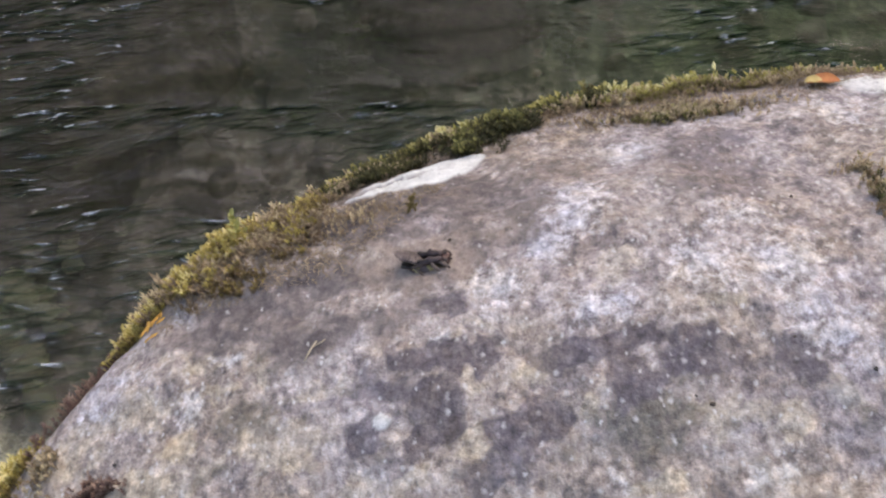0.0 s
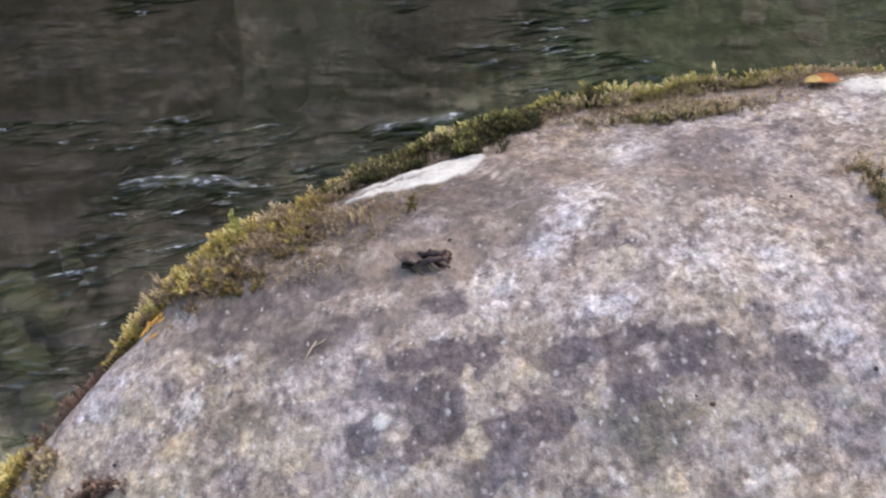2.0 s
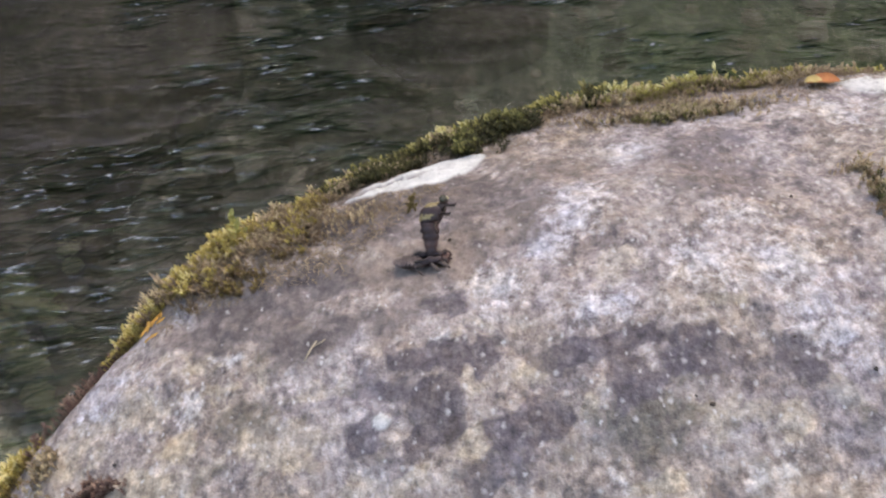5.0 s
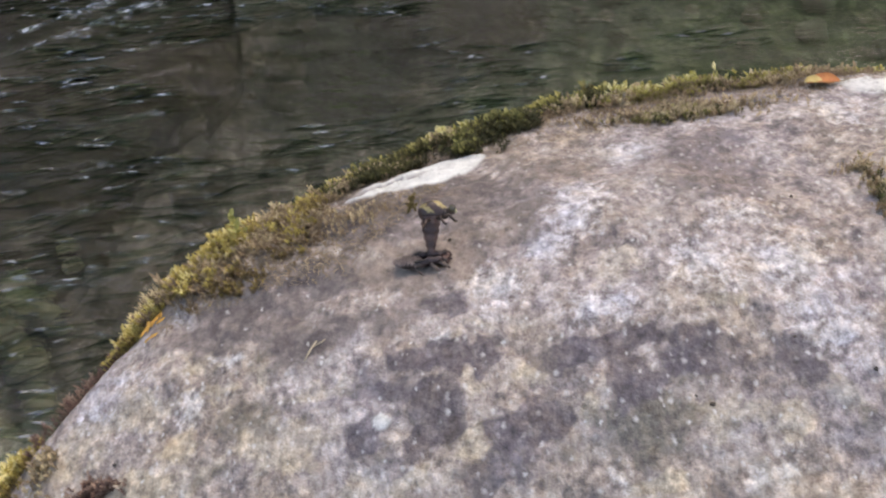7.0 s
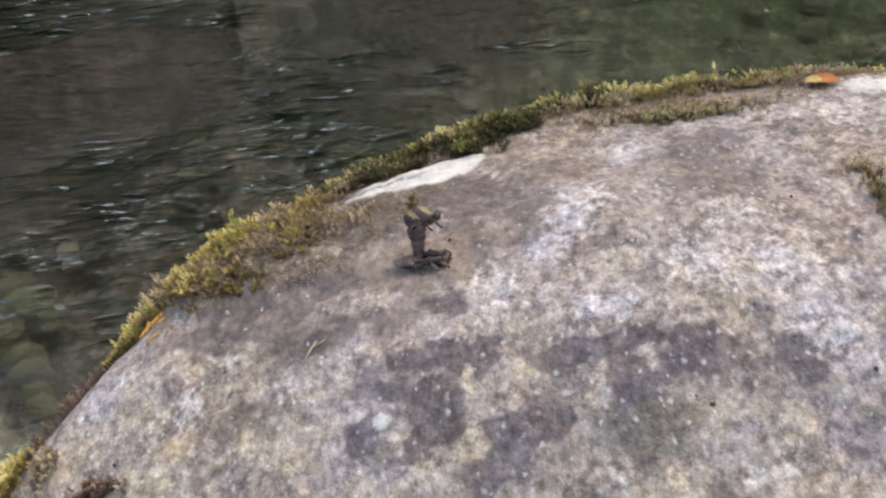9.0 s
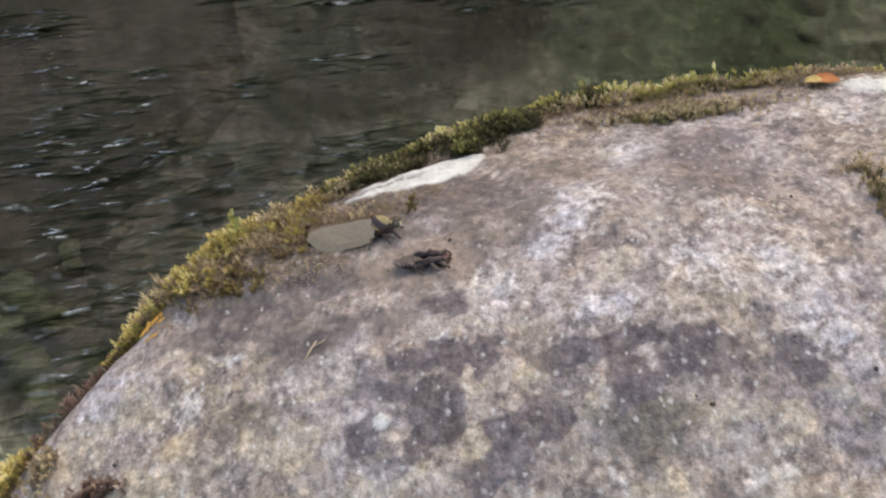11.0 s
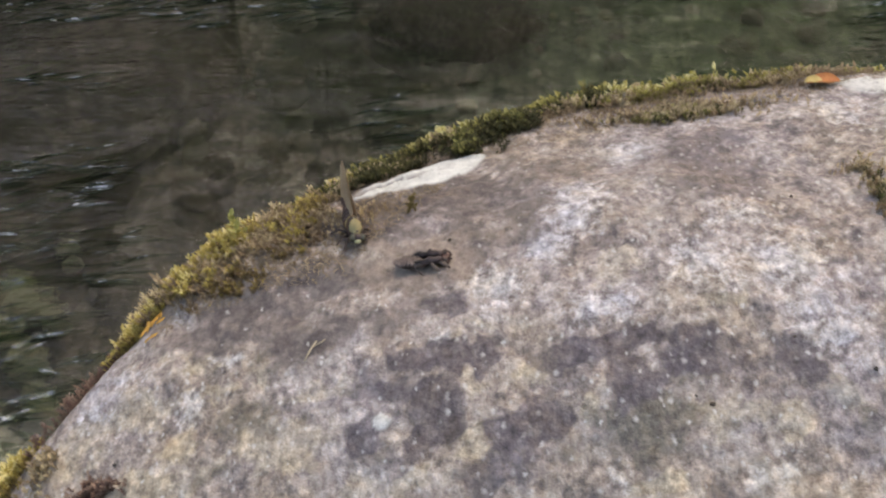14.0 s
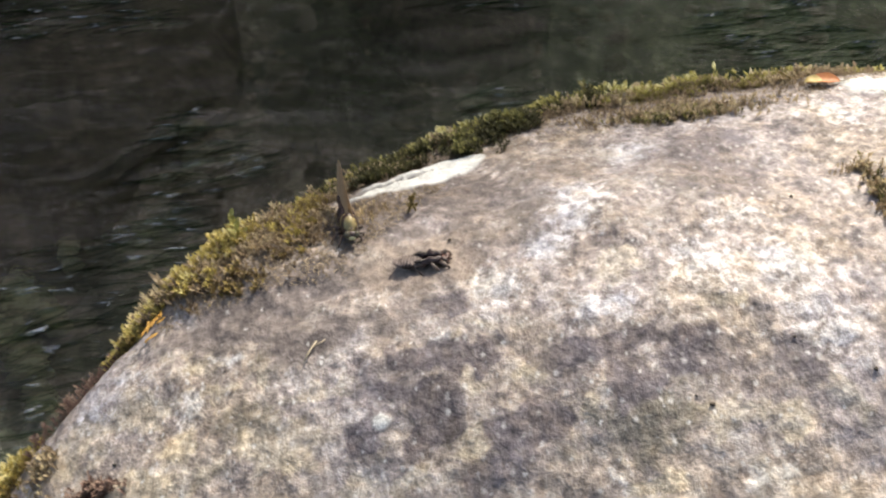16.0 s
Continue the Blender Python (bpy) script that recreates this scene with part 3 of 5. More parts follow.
def shoot_shape(rng, blades=11, spread=0.50):
    """One moss shoot of height 1: pointed leaves set spirally on a stem, closing to a rosette."""
    v, f = [], []
    for k in range(blades):
        z = 0.10 + 0.80 * (k / blades) ** 0.8
        a = k * 2.4 + rng.uniform(-0.4, 0.4)
        out = np.array([np.cos(a), np.sin(a), 0])
        side = np.array([-np.sin(a), np.cos(a), 0])
        size = spread * rng.uniform(0.75, 1.2) * (0.75 + 0.35 * z)
        root = np.array([0, 0, z])
        tip = root + out * size * (1.0 - 0.35 * z) + np.array([0, 0, size * (0.15 + 0.75 * z)])
        mid = root + (tip - root) * 0.5 + np.array([0, 0, 0.04])
        n = len(v)
        v += [root, mid + side * size * 0.30, tip, mid - side * size * 0.30]
        f.append((n, n + 1, n + 2, n + 3))
    n = len(v)
    w = 0.035
    v += [np.array(p) for p in ((-w, 0, -0.25), (w, 0, -0.25), (w * 0.5, 0, 0.95), (-w * 0.5, 0, 0.95))]
    f.append((n, n + 1, n + 2, n + 3))
    return np.array(v), np.array(f)


def fibre_shape(rng):
    """A dry, bent strand of length 1 that lies nearly flat."""
    v, f = [], []
    bend, lift = rng.uniform(-0.45, 0.45), rng.uniform(0.1, 0.7)
    for k in range(5):
        s = k / 4
        p = np.array([s - 0.5, bend * (s - 0.5) ** 2, lift * s * (1.1 - s) * 1.6])
        w = 0.045 * (1 - 0.7 * s)
        v += [p + [0, w, 0], p - [0, w, -w]]
        if k:
            f.append((2 * k - 2, 2 * k - 1, 2 * k + 1, 2 * k))
    return np.array(v), np.array(f)


def strew(shapes, x, y, size, lean, rng, lift=0.0, tone=None):
    """Copies of the shapes standing on the boulder, joined into one mesh."""
    z = rock_height(x, y) + lift
    slope_x = (rock_height(x + 0.004, y, False) - rock_height(x - 0.004, y, False)) / 0.008
    slope_y = (rock_height(x, y + 0.004, False) - rock_height(x, y - 0.004, False)) / 0.008
    verts, faces, tints, total = [], [], [], 0
    for i in range(len(x)):
        v, f = shapes[rng.integers(len(shapes))]
        a = rng.uniform(0, 2 * np.pi)
        c, s = np.cos(a), np.sin(a)
        p = np.stack([v[:, 0] * c - v[:, 1] * s, v[:, 0] * s + v[:, 1] * c, v[:, 2]], 1) * size[i]
        up = np.array([-0.55 * np.clip(slope_x[i], -1.2, 1.2), -0.55 * np.clip(slope_y[i], -1.2, 1.2), 1.0]) + rng.normal(0, lean, 3) * [1, 1, 0]
        p = np.stack([p[:, 0] + up[0] * p[:, 2], p[:, 1] + up[1] * p[:, 2], p[:, 2] * up[2]], 1)
        verts.append(p + [x[i], y[i], z[i]])
        faces.append(f + total)
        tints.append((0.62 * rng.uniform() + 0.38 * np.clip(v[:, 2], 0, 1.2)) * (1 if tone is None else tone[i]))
        total += len(v)
    me = soup(np.concatenate(verts), np.concatenate(faces), False)
    me.attributes.new("tint", "FLOAT", "POINT").data.foreach_set("value", np.concatenate(tints).astype(np.float32))
    return me


def moss_strip(name, label, material, lo, hi, count, width, size, seed, outside=0.009, lean=0.42):
    """Moss along the rim between two bearings; width and size are given at bearings."""
    rng = np.random.default_rng(seed)
    shapes = [shoot_shape(rng) for _ in range(8)]
    a = rng.uniform(lo, hi, count * 3)
    w = np.interp(a, *width)
    d = -outside + (w + outside) * rng.uniform(0, 1, count * 3) ** 0.9
    x, y = rim_point(a, d)
    inner = np.clip(d / np.maximum(w, 1e-3), 0, 1)
    along, across = scar_space(x, y)
    thick = 0.95 - 1.1 * inner + 2.2 * (fbm(x, y, 0.016, 4, seed) - 0.5) + 1.8 * (fbm(x, y, 0.006, 2, seed + 8) - 0.5)
    keep = (rng.uniform(0, 1, count * 3) < thick) & ((across > scar_edge(along) + 0.06 + 0.2 * np.clip(-along, 0, 1.1)) | (np.abs(along) > 1.3))
    x, y, a, inner = (v[keep][:count] for v in (x, y, a, inner))
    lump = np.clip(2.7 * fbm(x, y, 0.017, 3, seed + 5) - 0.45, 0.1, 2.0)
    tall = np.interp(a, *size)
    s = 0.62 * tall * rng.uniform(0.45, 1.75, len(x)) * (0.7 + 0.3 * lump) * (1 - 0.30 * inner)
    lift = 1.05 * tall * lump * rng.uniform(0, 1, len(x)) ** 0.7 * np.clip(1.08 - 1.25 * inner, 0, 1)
    # Shoots away from the rim and those set low are browner and darker.
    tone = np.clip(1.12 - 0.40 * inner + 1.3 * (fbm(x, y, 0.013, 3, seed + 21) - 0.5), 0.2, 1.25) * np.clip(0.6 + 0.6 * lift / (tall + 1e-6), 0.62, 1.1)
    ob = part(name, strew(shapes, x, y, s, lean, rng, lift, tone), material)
    return tagged(ob, label, "moss", kind="stuff")


def build_moss():
    moss_strip("moss", "bright yellow-green moss cushion along the boulder rim", MOSS, 117, 134, 7400,
               ([117, 119.5, 122, 125, 128, 130, 132, 134], [0.010, 0.026, 0.040, 0.052, 0.048, 0.030, 0.010, 0.004]),
               ([117, 121, 126, 130, 134], [0.0034, 0.0042, 0.0050, 0.0046, 0.0032]), 101)
    moss_strip("moss", "dark green moss behind the pale scar", DARK_MOSS, 103, 121, 8200,
               ([103, 107, 111, 114, 117, 121], [0.008, 0.020, 0.040, 0.064, 0.060, 0.030]), ([107, 121], [0.0050, 0.0052]), 102)
    moss_strip("moss", "yellow-green moss on the far rim of the boulder", FAR_MOSS, 88, 116, 4800,
               ([88, 91, 95, 100, 104, 110, 116], [0.003, 0.010, 0.020, 0.028, 0.024, 0.012, 0.006]),
               ([88, 92, 100, 106, 116], [0.0030, 0.0042, 0.0050, 0.0047, 0.0040]), 103)
    moss_strip("moss", "tall bright green moss shoots on the far rim", BRIGHT_MOSS, 88, 117, 700,
               ([88, 100, 117], [0.004, 0.008, 0.005]), ([88, 92, 100, 106, 117], [0.0032, 0.0040, 0.0044, 0.0040, 0.0034]), 109, outside=0.006)
    moss_strip("moss", "tall bright green moss shoots in the cushion", BRIGHT_MOSS, 117, 131, 520,
               ([117, 124, 131], [0.010, 0.020, 0.008]), ([117, 124, 131], [0.0038, 0.0046, 0.0036]), 110, outside=0.006)
    moss_strip("moss", "olive moss on the low near side of the boulder", MOSS, 138.5, 147, 1300,
               ([137, 139, 142, 146], [0.002, 0.006, 0.014, 0.016]), ([137, 142, 146], [0.0030, 0.0050, 0.0052]), 104)
    moss_strip("moss", "brown moss mixed into the yellow-green cushion", DRY_MOSS, 118, 132, 2300,
               ([118, 121, 125, 128, 132], [0.03, 0.048, 0.060, 0.046, 0.01]), ([118, 132], [0.0046, 0.0046]), 107)
    moss_strip("moss", "brown moss mixed into the far rim", DRY_MOSS, 89, 109, 2600,
               ([89, 95, 104, 117], [0.010, 0.022, 0.026, 0.010]), ([89, 117], [0.0038, 0.0040]), 108)
    moss_strip("moss", "sparse brownish moss on the boulder edge", RED_MOSS, 130, 142, 520,
               ([131, 142], [0.004, 0.004]), ([131, 142], [0.0034, 0.0034]), 105, outside=0.004)
    moss_strip("moss", "dry brown moss inside the green rim", DRY_MOSS, 88, 131, 5200,
               ([88, 93, 98, 104, 110, 118, 124, 131], [0.014, 0.036, 0.058, 0.056, 0.030, 0.044, 0.070, 0.030]),
               ([88, 131], [0.0028, 0.0036]), 106, outside=0.0)
    rng = np.random.default_rng(7)
    fibres = [fibre_shape(rng) for _ in range(10)]
    a = np.concatenate([rng.uniform(89, 132, 3000), rng.uniform(116, 130, 3600)])
    d = rng.uniform(0, 1, 6600) ** 1.35 * np.interp(a, [89, 94, 100, 106, 112, 118, 124, 132], [0.02, 0.045, 0.060, 0.055, 0.045, 0.066, 0.080, 0.02])
    x, y = rim_point(a, d)
    along, across = scar_space(x, y)
    keep = np.abs(across) > scar_edge(along) + 0.04
    x, y = x[keep], y[keep]
    ob = part("dead_moss_strands", strew(fibres, x, y, rng.uniform(0.0022, 0.0058, len(x)), 0.3, rng), STRAW_MOSS)
    tagged(ob, "dry brown moss strands matted on the boulder", "dead moss", kind="stuff")
    # Two small cushions away from the rim.
    for name, cx, cy, rx, ry, count, size, material, label in (
            ("moss_tuft", 0.196, -0.016, 0.006, 0.034, 380, 0.0031, DRY_MOSS, "brown moss tuft in a crack of the boulder"),
            ("moss_tuft", 0.197, -0.018, 0.005, 0.032, 200, 0.0030, DARK_MOSS, "dark olive moss tuft in a crack of the boulder"),
            ("moss_tuft", 0.194, 0.020, 0.014, 0.004, 70, 0.0024, DRY_MOSS, "dry brown moss tuft in a crack of the boulder"),
            ("moss_tuft", -0.145, -0.105, 0.011, 0.004, 110, 0.0034, RED_MOSS, "reddish brown dry moss tuft on the boulder"),
            ("moss_tuft", -0.172, -0.090, 0.008, 0.010, 60, 0.0034, DRY_MOSS, "olive brown moss tuft on the boulder edge"),
            ("moss_tuft", -0.050, 0.026, 0.024, 0.014, 110, 0.0026, DRY_MOSS, "sparse brown moss tuft beside the pale scar"),
            ("moss_tuft", 0.130, 0.108, 0.044, 0.012, 620, 0.0028, DRY_MOSS, "low brown moss tuft inside the rim"),
            ("moss_tuft", 0.122, 0.104, 0.030, 0.009, 200, 0.0026, DARK_MOSS, "low olive moss tuft inside the rim")):
        px, py = cx + rng.normal(0, rx * 0.5, count), cy + rng.normal(0, ry * 0.5, count)
        shapes = [shoot_shape(rng) for _ in range(5)]
        ob = part(name, strew(shapes, px, py, size * rng.uniform(0.6, 1.4, count), 0.3, rng), material)
        tagged(ob, label, "moss", kind="stuff")


def leaf_blade(bm, length, width, bend=0.25, cup=0.25, rows=9):
    """A pointed leaf along +x with a raised midrib fold, two-sided and 0.2 mm thick."""
    for sign in (0, 1):
        ring = []
        for i in range(rows):
            s = i / (rows - 1)
            w = width * 0.5 * math.sin(math.pi * min(1, s * 0.94 + 0.05)) ** 0.75
            z = bend * length * s * (1 - s) * 1.4 + sign * 0.0002
            ring.append([bm.verts.new((s * length, k * w, z + cup * abs(k) * w + 0.0003 * math.sin(9 * s + k))) for k in (-1, -0.5, 0, 0.5, 1)])
        for a, b in zip(ring, ring[1:]):
            for k in range(4):
                bm.faces.new((a[k], a[k + 1], b[k + 1], b[k]))


def on_rock(x, y, lift=0.0):
    return float(rock_height(np.array([x]), np.array([y]))[0]) + lift


AUTUMN = plain("orange autumn leaf", (0.34, 0.09, 0.028), (0.52, 0.20, 0.055), 0.006, 0.55, 0.3, 0.0003)
YELLOWED = plain("yellowed leaf", (0.40, 0.28, 0.08), (0.52, 0.39, 0.14), 0.005, 0.55, 0.3, 0.0003)
PALE_LEAF = plain("pale green leaf", (0.15, 0.19, 0.07), (0.27, 0.30, 0.13), 0.004, 0.5, 0.3, 0.0002)
MOSS_SPROUT = plain("yellow-green sprout", (0.24, 0.22, 0.05), (0.48, 0.44, 0.14), 0.003, 0.55, 0.3, 0.0002)
OLIVE = plain("olive sprout", (0.16, 0.115, 0.045), (0.34, 0.26, 0.10), 0.003, 0.6, 0.2, 0.0002)
STRAW = plain("dry straw", (0.30, 0.24, 0.15), (0.48, 0.40, 0.28), 0.003, 0.7, 0.2, 0.0001)
RUST = plain("rust-orange leaf", (0.38, 0.19, 0.035), (0.58, 0.34, 0.08), 0.004, 0.6, 0.2, 0.0002)


def build_litter():
    leaf = new("fallen_leaf")
    leaf.matrix_world = pose(0.2035, 0.1335, on_rock(0.2035, 0.1335, 0.0022), 8, -6, -8)
    bm = bmesh.new()
    leaf_blade(bm, 0.0180, 0.0092, 0.20, 0.45)
    part("blade", bm, AUTUMN, leaf)
    bm = bmesh.new()
    leaf_blade(bm, 0.0095, 0.0068, 0.25, 0.3)
    ob = part("tip", bm, YELLOWED, leaf, "yellow leaf tip")
    ob.location = (-0.0016, -0.0006, 0.0012)
    bm = bmesh.new()
    tube(bm, [(0.016, 0, 0.0002), (0.0195, 0.0006, 0.0008), (0.023, 0.0020, 0.0004)], [0.0004, 0.0003, 0.0003])
    part("stalk", bm, STRAW, leaf)
    tagged(leaf, "small curled orange and yellow autumn leaf on the boulder", "leaf")

    for x, y, turn, lift, length, mat, label in (
            (0.172, 0.150, 150, 0.004, 0.013, PALE_LEAF, "pale green leaf standing in the far moss"),
            (0.196, 0.140, 160, 0.003, 0.009, YELLOWED, "small yellow leaf scrap in the moss")):
        ob = new("small_leaf")
        ob.matrix_world = pose(x, y, on_rock(x, y, lift), 35, -18, turn)
        bm = bmesh.new()
        leaf_blade(bm, length, length * 0.38, 0.2, 0.3)
        part("blade", bm, mat, ob)
        bm = bmesh.new()
        tube(bm, [(0, 0, 0), (-0.003, 0, -0.0015), (-0.005, 0.0005, -0.004)], [0.0003, 0.00025, 0.0002], 5)
        part("stalk", bm, STRAW, ob)
        tagged(ob, label, "leaf")

    ob = new("orange_leaf_sprig")
    ob.matrix_world = pose(-0.1345, -0.033, on_rock(-0.1325, -0.031, 0.0035), 0, -4, 72)
    for k in range(8):
        bm = bmesh.new()
        leaf_blade(bm, 0.0082 - 0.0006 * k, 0.0013, 0.15, 0.3, 7)
        b = part("blade", bm, RUST, ob)
        b.matrix_basis = pose(0.0022 * k - 0.006, 0.0009 * ((k * 3) % 5 - 2), 0.0008 * (k % 3), 8 * k, -4 * (k % 4), 11 * ((k * 2) % 5 - 2))
    tagged(ob, "rust-orange narrow leaves at the moss edge", "leaf")

    twig = new("twig")
    twig.matrix_world = pose(-0.0555, -0.062, on_rock(-0.0555, -0.062, 0.0008), 0, 0, 0)
    bm = bmesh.new()
    tube(bm, [(-0.003, -0.006, -0.0005), (-0.001, -0.001, 0.001), (0.0005, 0.003, 0.0013), (0.003, 0.010, 0.0002)], [0.0003, 0.0005, 0.0005, 0.0002], 6)
    part("stem", bm, STRAW, twig)
    bm = bmesh.new()
    tube(bm, [(0.0003, 0.002, 0.001), (0.0035, 0.003, 0.0022), (0.005, 0.0055, 0.0018)], [0.0004, 0.0003, 0.0002], 5)
    part("side_shoot", bm, STRAW, twig)
    tagged(twig, "tiny forked dry straw twig on the boulder", "twig")

    # Little crumbs of black grit.
    for k, (x, y, s) in enumerate(((0.1036, -0.1074, 0.0013), (0.1568, -0.0006, 0.0011), (0.1652, -0.1011, 0.0012),
                                   (0.098, -0.103, 0.0007), (-0.138, -0.095, 0.0010), (0.138, -0.085, 0.0008), (0.003, -0.006, 0.0012))):
        bm = bmesh.new()
        egg(bm, (0, 0, 0), (s, s * 0.7, s * 0.6), 8, 6, 0.5, k)
        ob = part("grit", bm, BARK)
        ob.matrix_world = pose(x, y, on_rock(x, y, s * 0.3), 0, 0, 40 * k)
        tagged(ob, "tiny crumb of black grit on the boulder", "grit", "grit on the boulder")

    # Seedlings: small leafy sprouts that stand up from the moss.
    for x, y, lean, height, mat, label in (
            (-0.0985, 0.022, -10, 0.021, MOSS_SPROUT, "leafy green sprout standing out of the moss"),
            (-0.0175, 0.024, 20, 0.011, OLIVE, "small olive sprout on the boulder"),
            (-0.0130, 0.026, -20, 0.010, OLIVE, "small olive sprout on the boulder"),
            (-0.087, 0.046, 12, 0.011, OLIVE, "dark sprout among the moss"),
            (0.100, 0.128, 6, 0.010, STRAW, "dry pale sprout in the far moss")):
        plant = new("sprout")
        plant.matrix_world = pose(x, y, on_rock(x, y, -0.001), 0, lean, 30)
        bm = bmesh.new()
        tube(bm, [(0, 0, 0), (0.0004, 0, height * 0.5), (0, 0.0005, height)], [0.0006, 0.0005, 0.0003], 5)
        part("stem", bm, mat, plant)
        for k in range(9):
            bm = bmesh.new()
            leaf_blade(bm, height * (0.36 - 0.018 * k), height * 0.15, 0.1, 0.25, 6)
            b = part("leaf", bm, mat, plant)
            b.matrix_basis = pose(0, 0, height * (0.25 + 0.085 * k), 0, -38 - 3 * k, 137 * k)
        tagged(plant, label, "sprout")


build_moss()
build_litter()


# ---- stones under the water ----
def stone_mesh(seed, flat=0.6):
    bm = bmesh.new()
    bmesh.ops.create_icosphere(bm, subdivisions=3, radius=1)
    for v in bm.verts:
        k = 1 + 0.28 * noise.noise(v.co * 1.1 + Vector((seed * 5.3, seed, 0))) + 0.09 * noise.noise(v.co * 3.2 + Vector((seed, 0, 7)))
        v.co = Vector((v.co.x * k, v.co.y * k * 0.8, v.co.z * k * flat))
    me = bpy.data.meshes.new("river_stone")
    bm.to_mesh(me)
    bm.free()
    for p in me.polygons:
        p.use_smooth = True
    return me


def bed_at(x, y):
    return float(bed_height(np.array([x]), np.array([y]))[0])


def build_stones():
    rng = random.Random(4)
    shapes = [stone_mesh(k) for k in range(7)]
    for me in shapes:
        me.materials.append(STONE)
    placed = 0
    while placed < 290:
        x, y = rng.uniform(-0.95, 0.95), rng.uniform(0.05, 1.45)
        if float(rim_radius(np.array([x]), np.array([y]))[0]) < 1.12:
            continue
        s = 0.009 + 0.032 * rng.random() ** 2.4
        ob = new("river_stone", shapes[placed % 7])
        ob.matrix_world = pose(x, y, bed_at(x, y) + s * 0.15, rng.uniform(-15, 15), rng.uniform(-15, 15), rng.uniform(0, 360)) @ Matrix.Scale(s, 4)
        tagged(ob, "brown rounded stone on the river bed", "stone", "stones on the river bed")
        placed += 1
    pale = stone_mesh(5, 0.5)
    pale.materials.append(PALE_STONE)
    for x, y, s, turn in ((-0.466, 0.606, 0.027, 80), (-0.436, 0.590, 0.024, 40), (-0.458, 0.556, 0.022, 150), (-0.428, 0.628, 0.017, 15), (-0.420, 0.556, 0.014, 200),
                          (-0.458, 0.490, 0.026, 120), (-0.432, 0.470, 0.022, 30), (-0.480, 0.452, 0.024, 0), (-0.405, 0.448, 0.015, 15), (-0.442, 0.420, 0.020, 70),
                          (-0.412, 0.380, 0.022, 200), (-0.385, 0.330, 0.020, 310), (-0.505, 0.530, 0.022, 250)):
        ob = new("river_stone", pale)
        ob.matrix_world = pose(x, y, -0.180, 0, 0, turn) @ Matrix.Scale(s, 4)
        tagged(ob, "pale algae-coated stone under the water", "stone", "stones on the river bed")
    big = stone_mesh(3, 0.62)
    big.materials.append(SLAB)
    for x, y, s, turn, label in ((0.02, 1.20, 0.17, 15, "large brown boulder under the water"), (-0.66, 1.12, 0.15, 40, "large dark stone under the water")):
        ob = new("sunken_boulder", big)
        ob.matrix_world = pose(x, y, bed_at(x, y) - 0.035, 0, 0, turn) @ Matrix.Scale(s, 4)
        tagged(ob, label, "boulder")


def build_slab():
    """A broad flat rock that lies just under the water, higher than the pool beside it."""
    bm = bmesh.new()
    bmesh.ops.create_icosphere(bm, subdivisions=5, radius=1)
    for v in bm.verts:
        p = v.co.copy()
        side = 1 + 0.16 * noise.noise(p * 1.6 + Vector((3, 1, 0))) + 0.05 * noise.noise(p * 5)
        flat = max(-1, min(1, p.z * 3.0))
        v.co = Vector((p.x * side * 0.44, p.y * side * 0.62, flat * 0.06 + 0.015 * noise.noise(p * 4) + 0.008 * noise.noise(p * 11)))
    ob = part("sunken_slab", bm, SLAB)
    ob.matrix_world = pose(-0.74, 1.02, -0.205, 0, 2, 8)
    tagged(ob, "broad reddish-brown flat rock under the water", "rock")


# ---- far bank, mirrored in the water ----
def build_bank():
    xs, ys = steps((-40, 40, 1.0)), steps((3.6, 24, 0.5))
    X, Y = np.meshgrid(xs, ys)
    Z = -0.5 + np.clip((Y - 4.0 + 0.8 * (fbm(X, Y, 3.0, 2, 81) - 0.5)) * 0.55, 0, 5) + 0.5 * (fbm(X, Y, 2.0, 3, 80) - 0.5)
    tagged(part("far_bank", sheet(xs, ys, Z), BANK_SOIL), "dark earth river bank below the woods", "river bank", kind="structure")


def leaf_cloud(rng, centres, radius, count, size):
    """Many small leaves in ragged clumps round the centres."""
    c = np.array(centres)[rng.integers(len(centres), size=count)]
    d = rng.normal(0, 1, (count, 3))
    d = d / np.linalg.norm(d, axis=1)[:, None] * (rng.uniform(0, 1, (count, 1)) ** 0.45) * radius * [1, 1, 0.7]
    p = c + d
    a = rng.normal(0, 1, (count, 3))
    a = a / np.linalg.norm(a, axis=1)[:, None] * size
    b = np.cross(a, rng.normal(0, 1, (count, 3)))
    b = b / np.linalg.norm(b, axis=1)[:, None] * size * 0.45
    v = np.stack([p - a, p + b, p + a, p - b], 1).reshape(-1, 3)
    return soup(v, np.arange(count * 4).reshape(-1, 4), False)


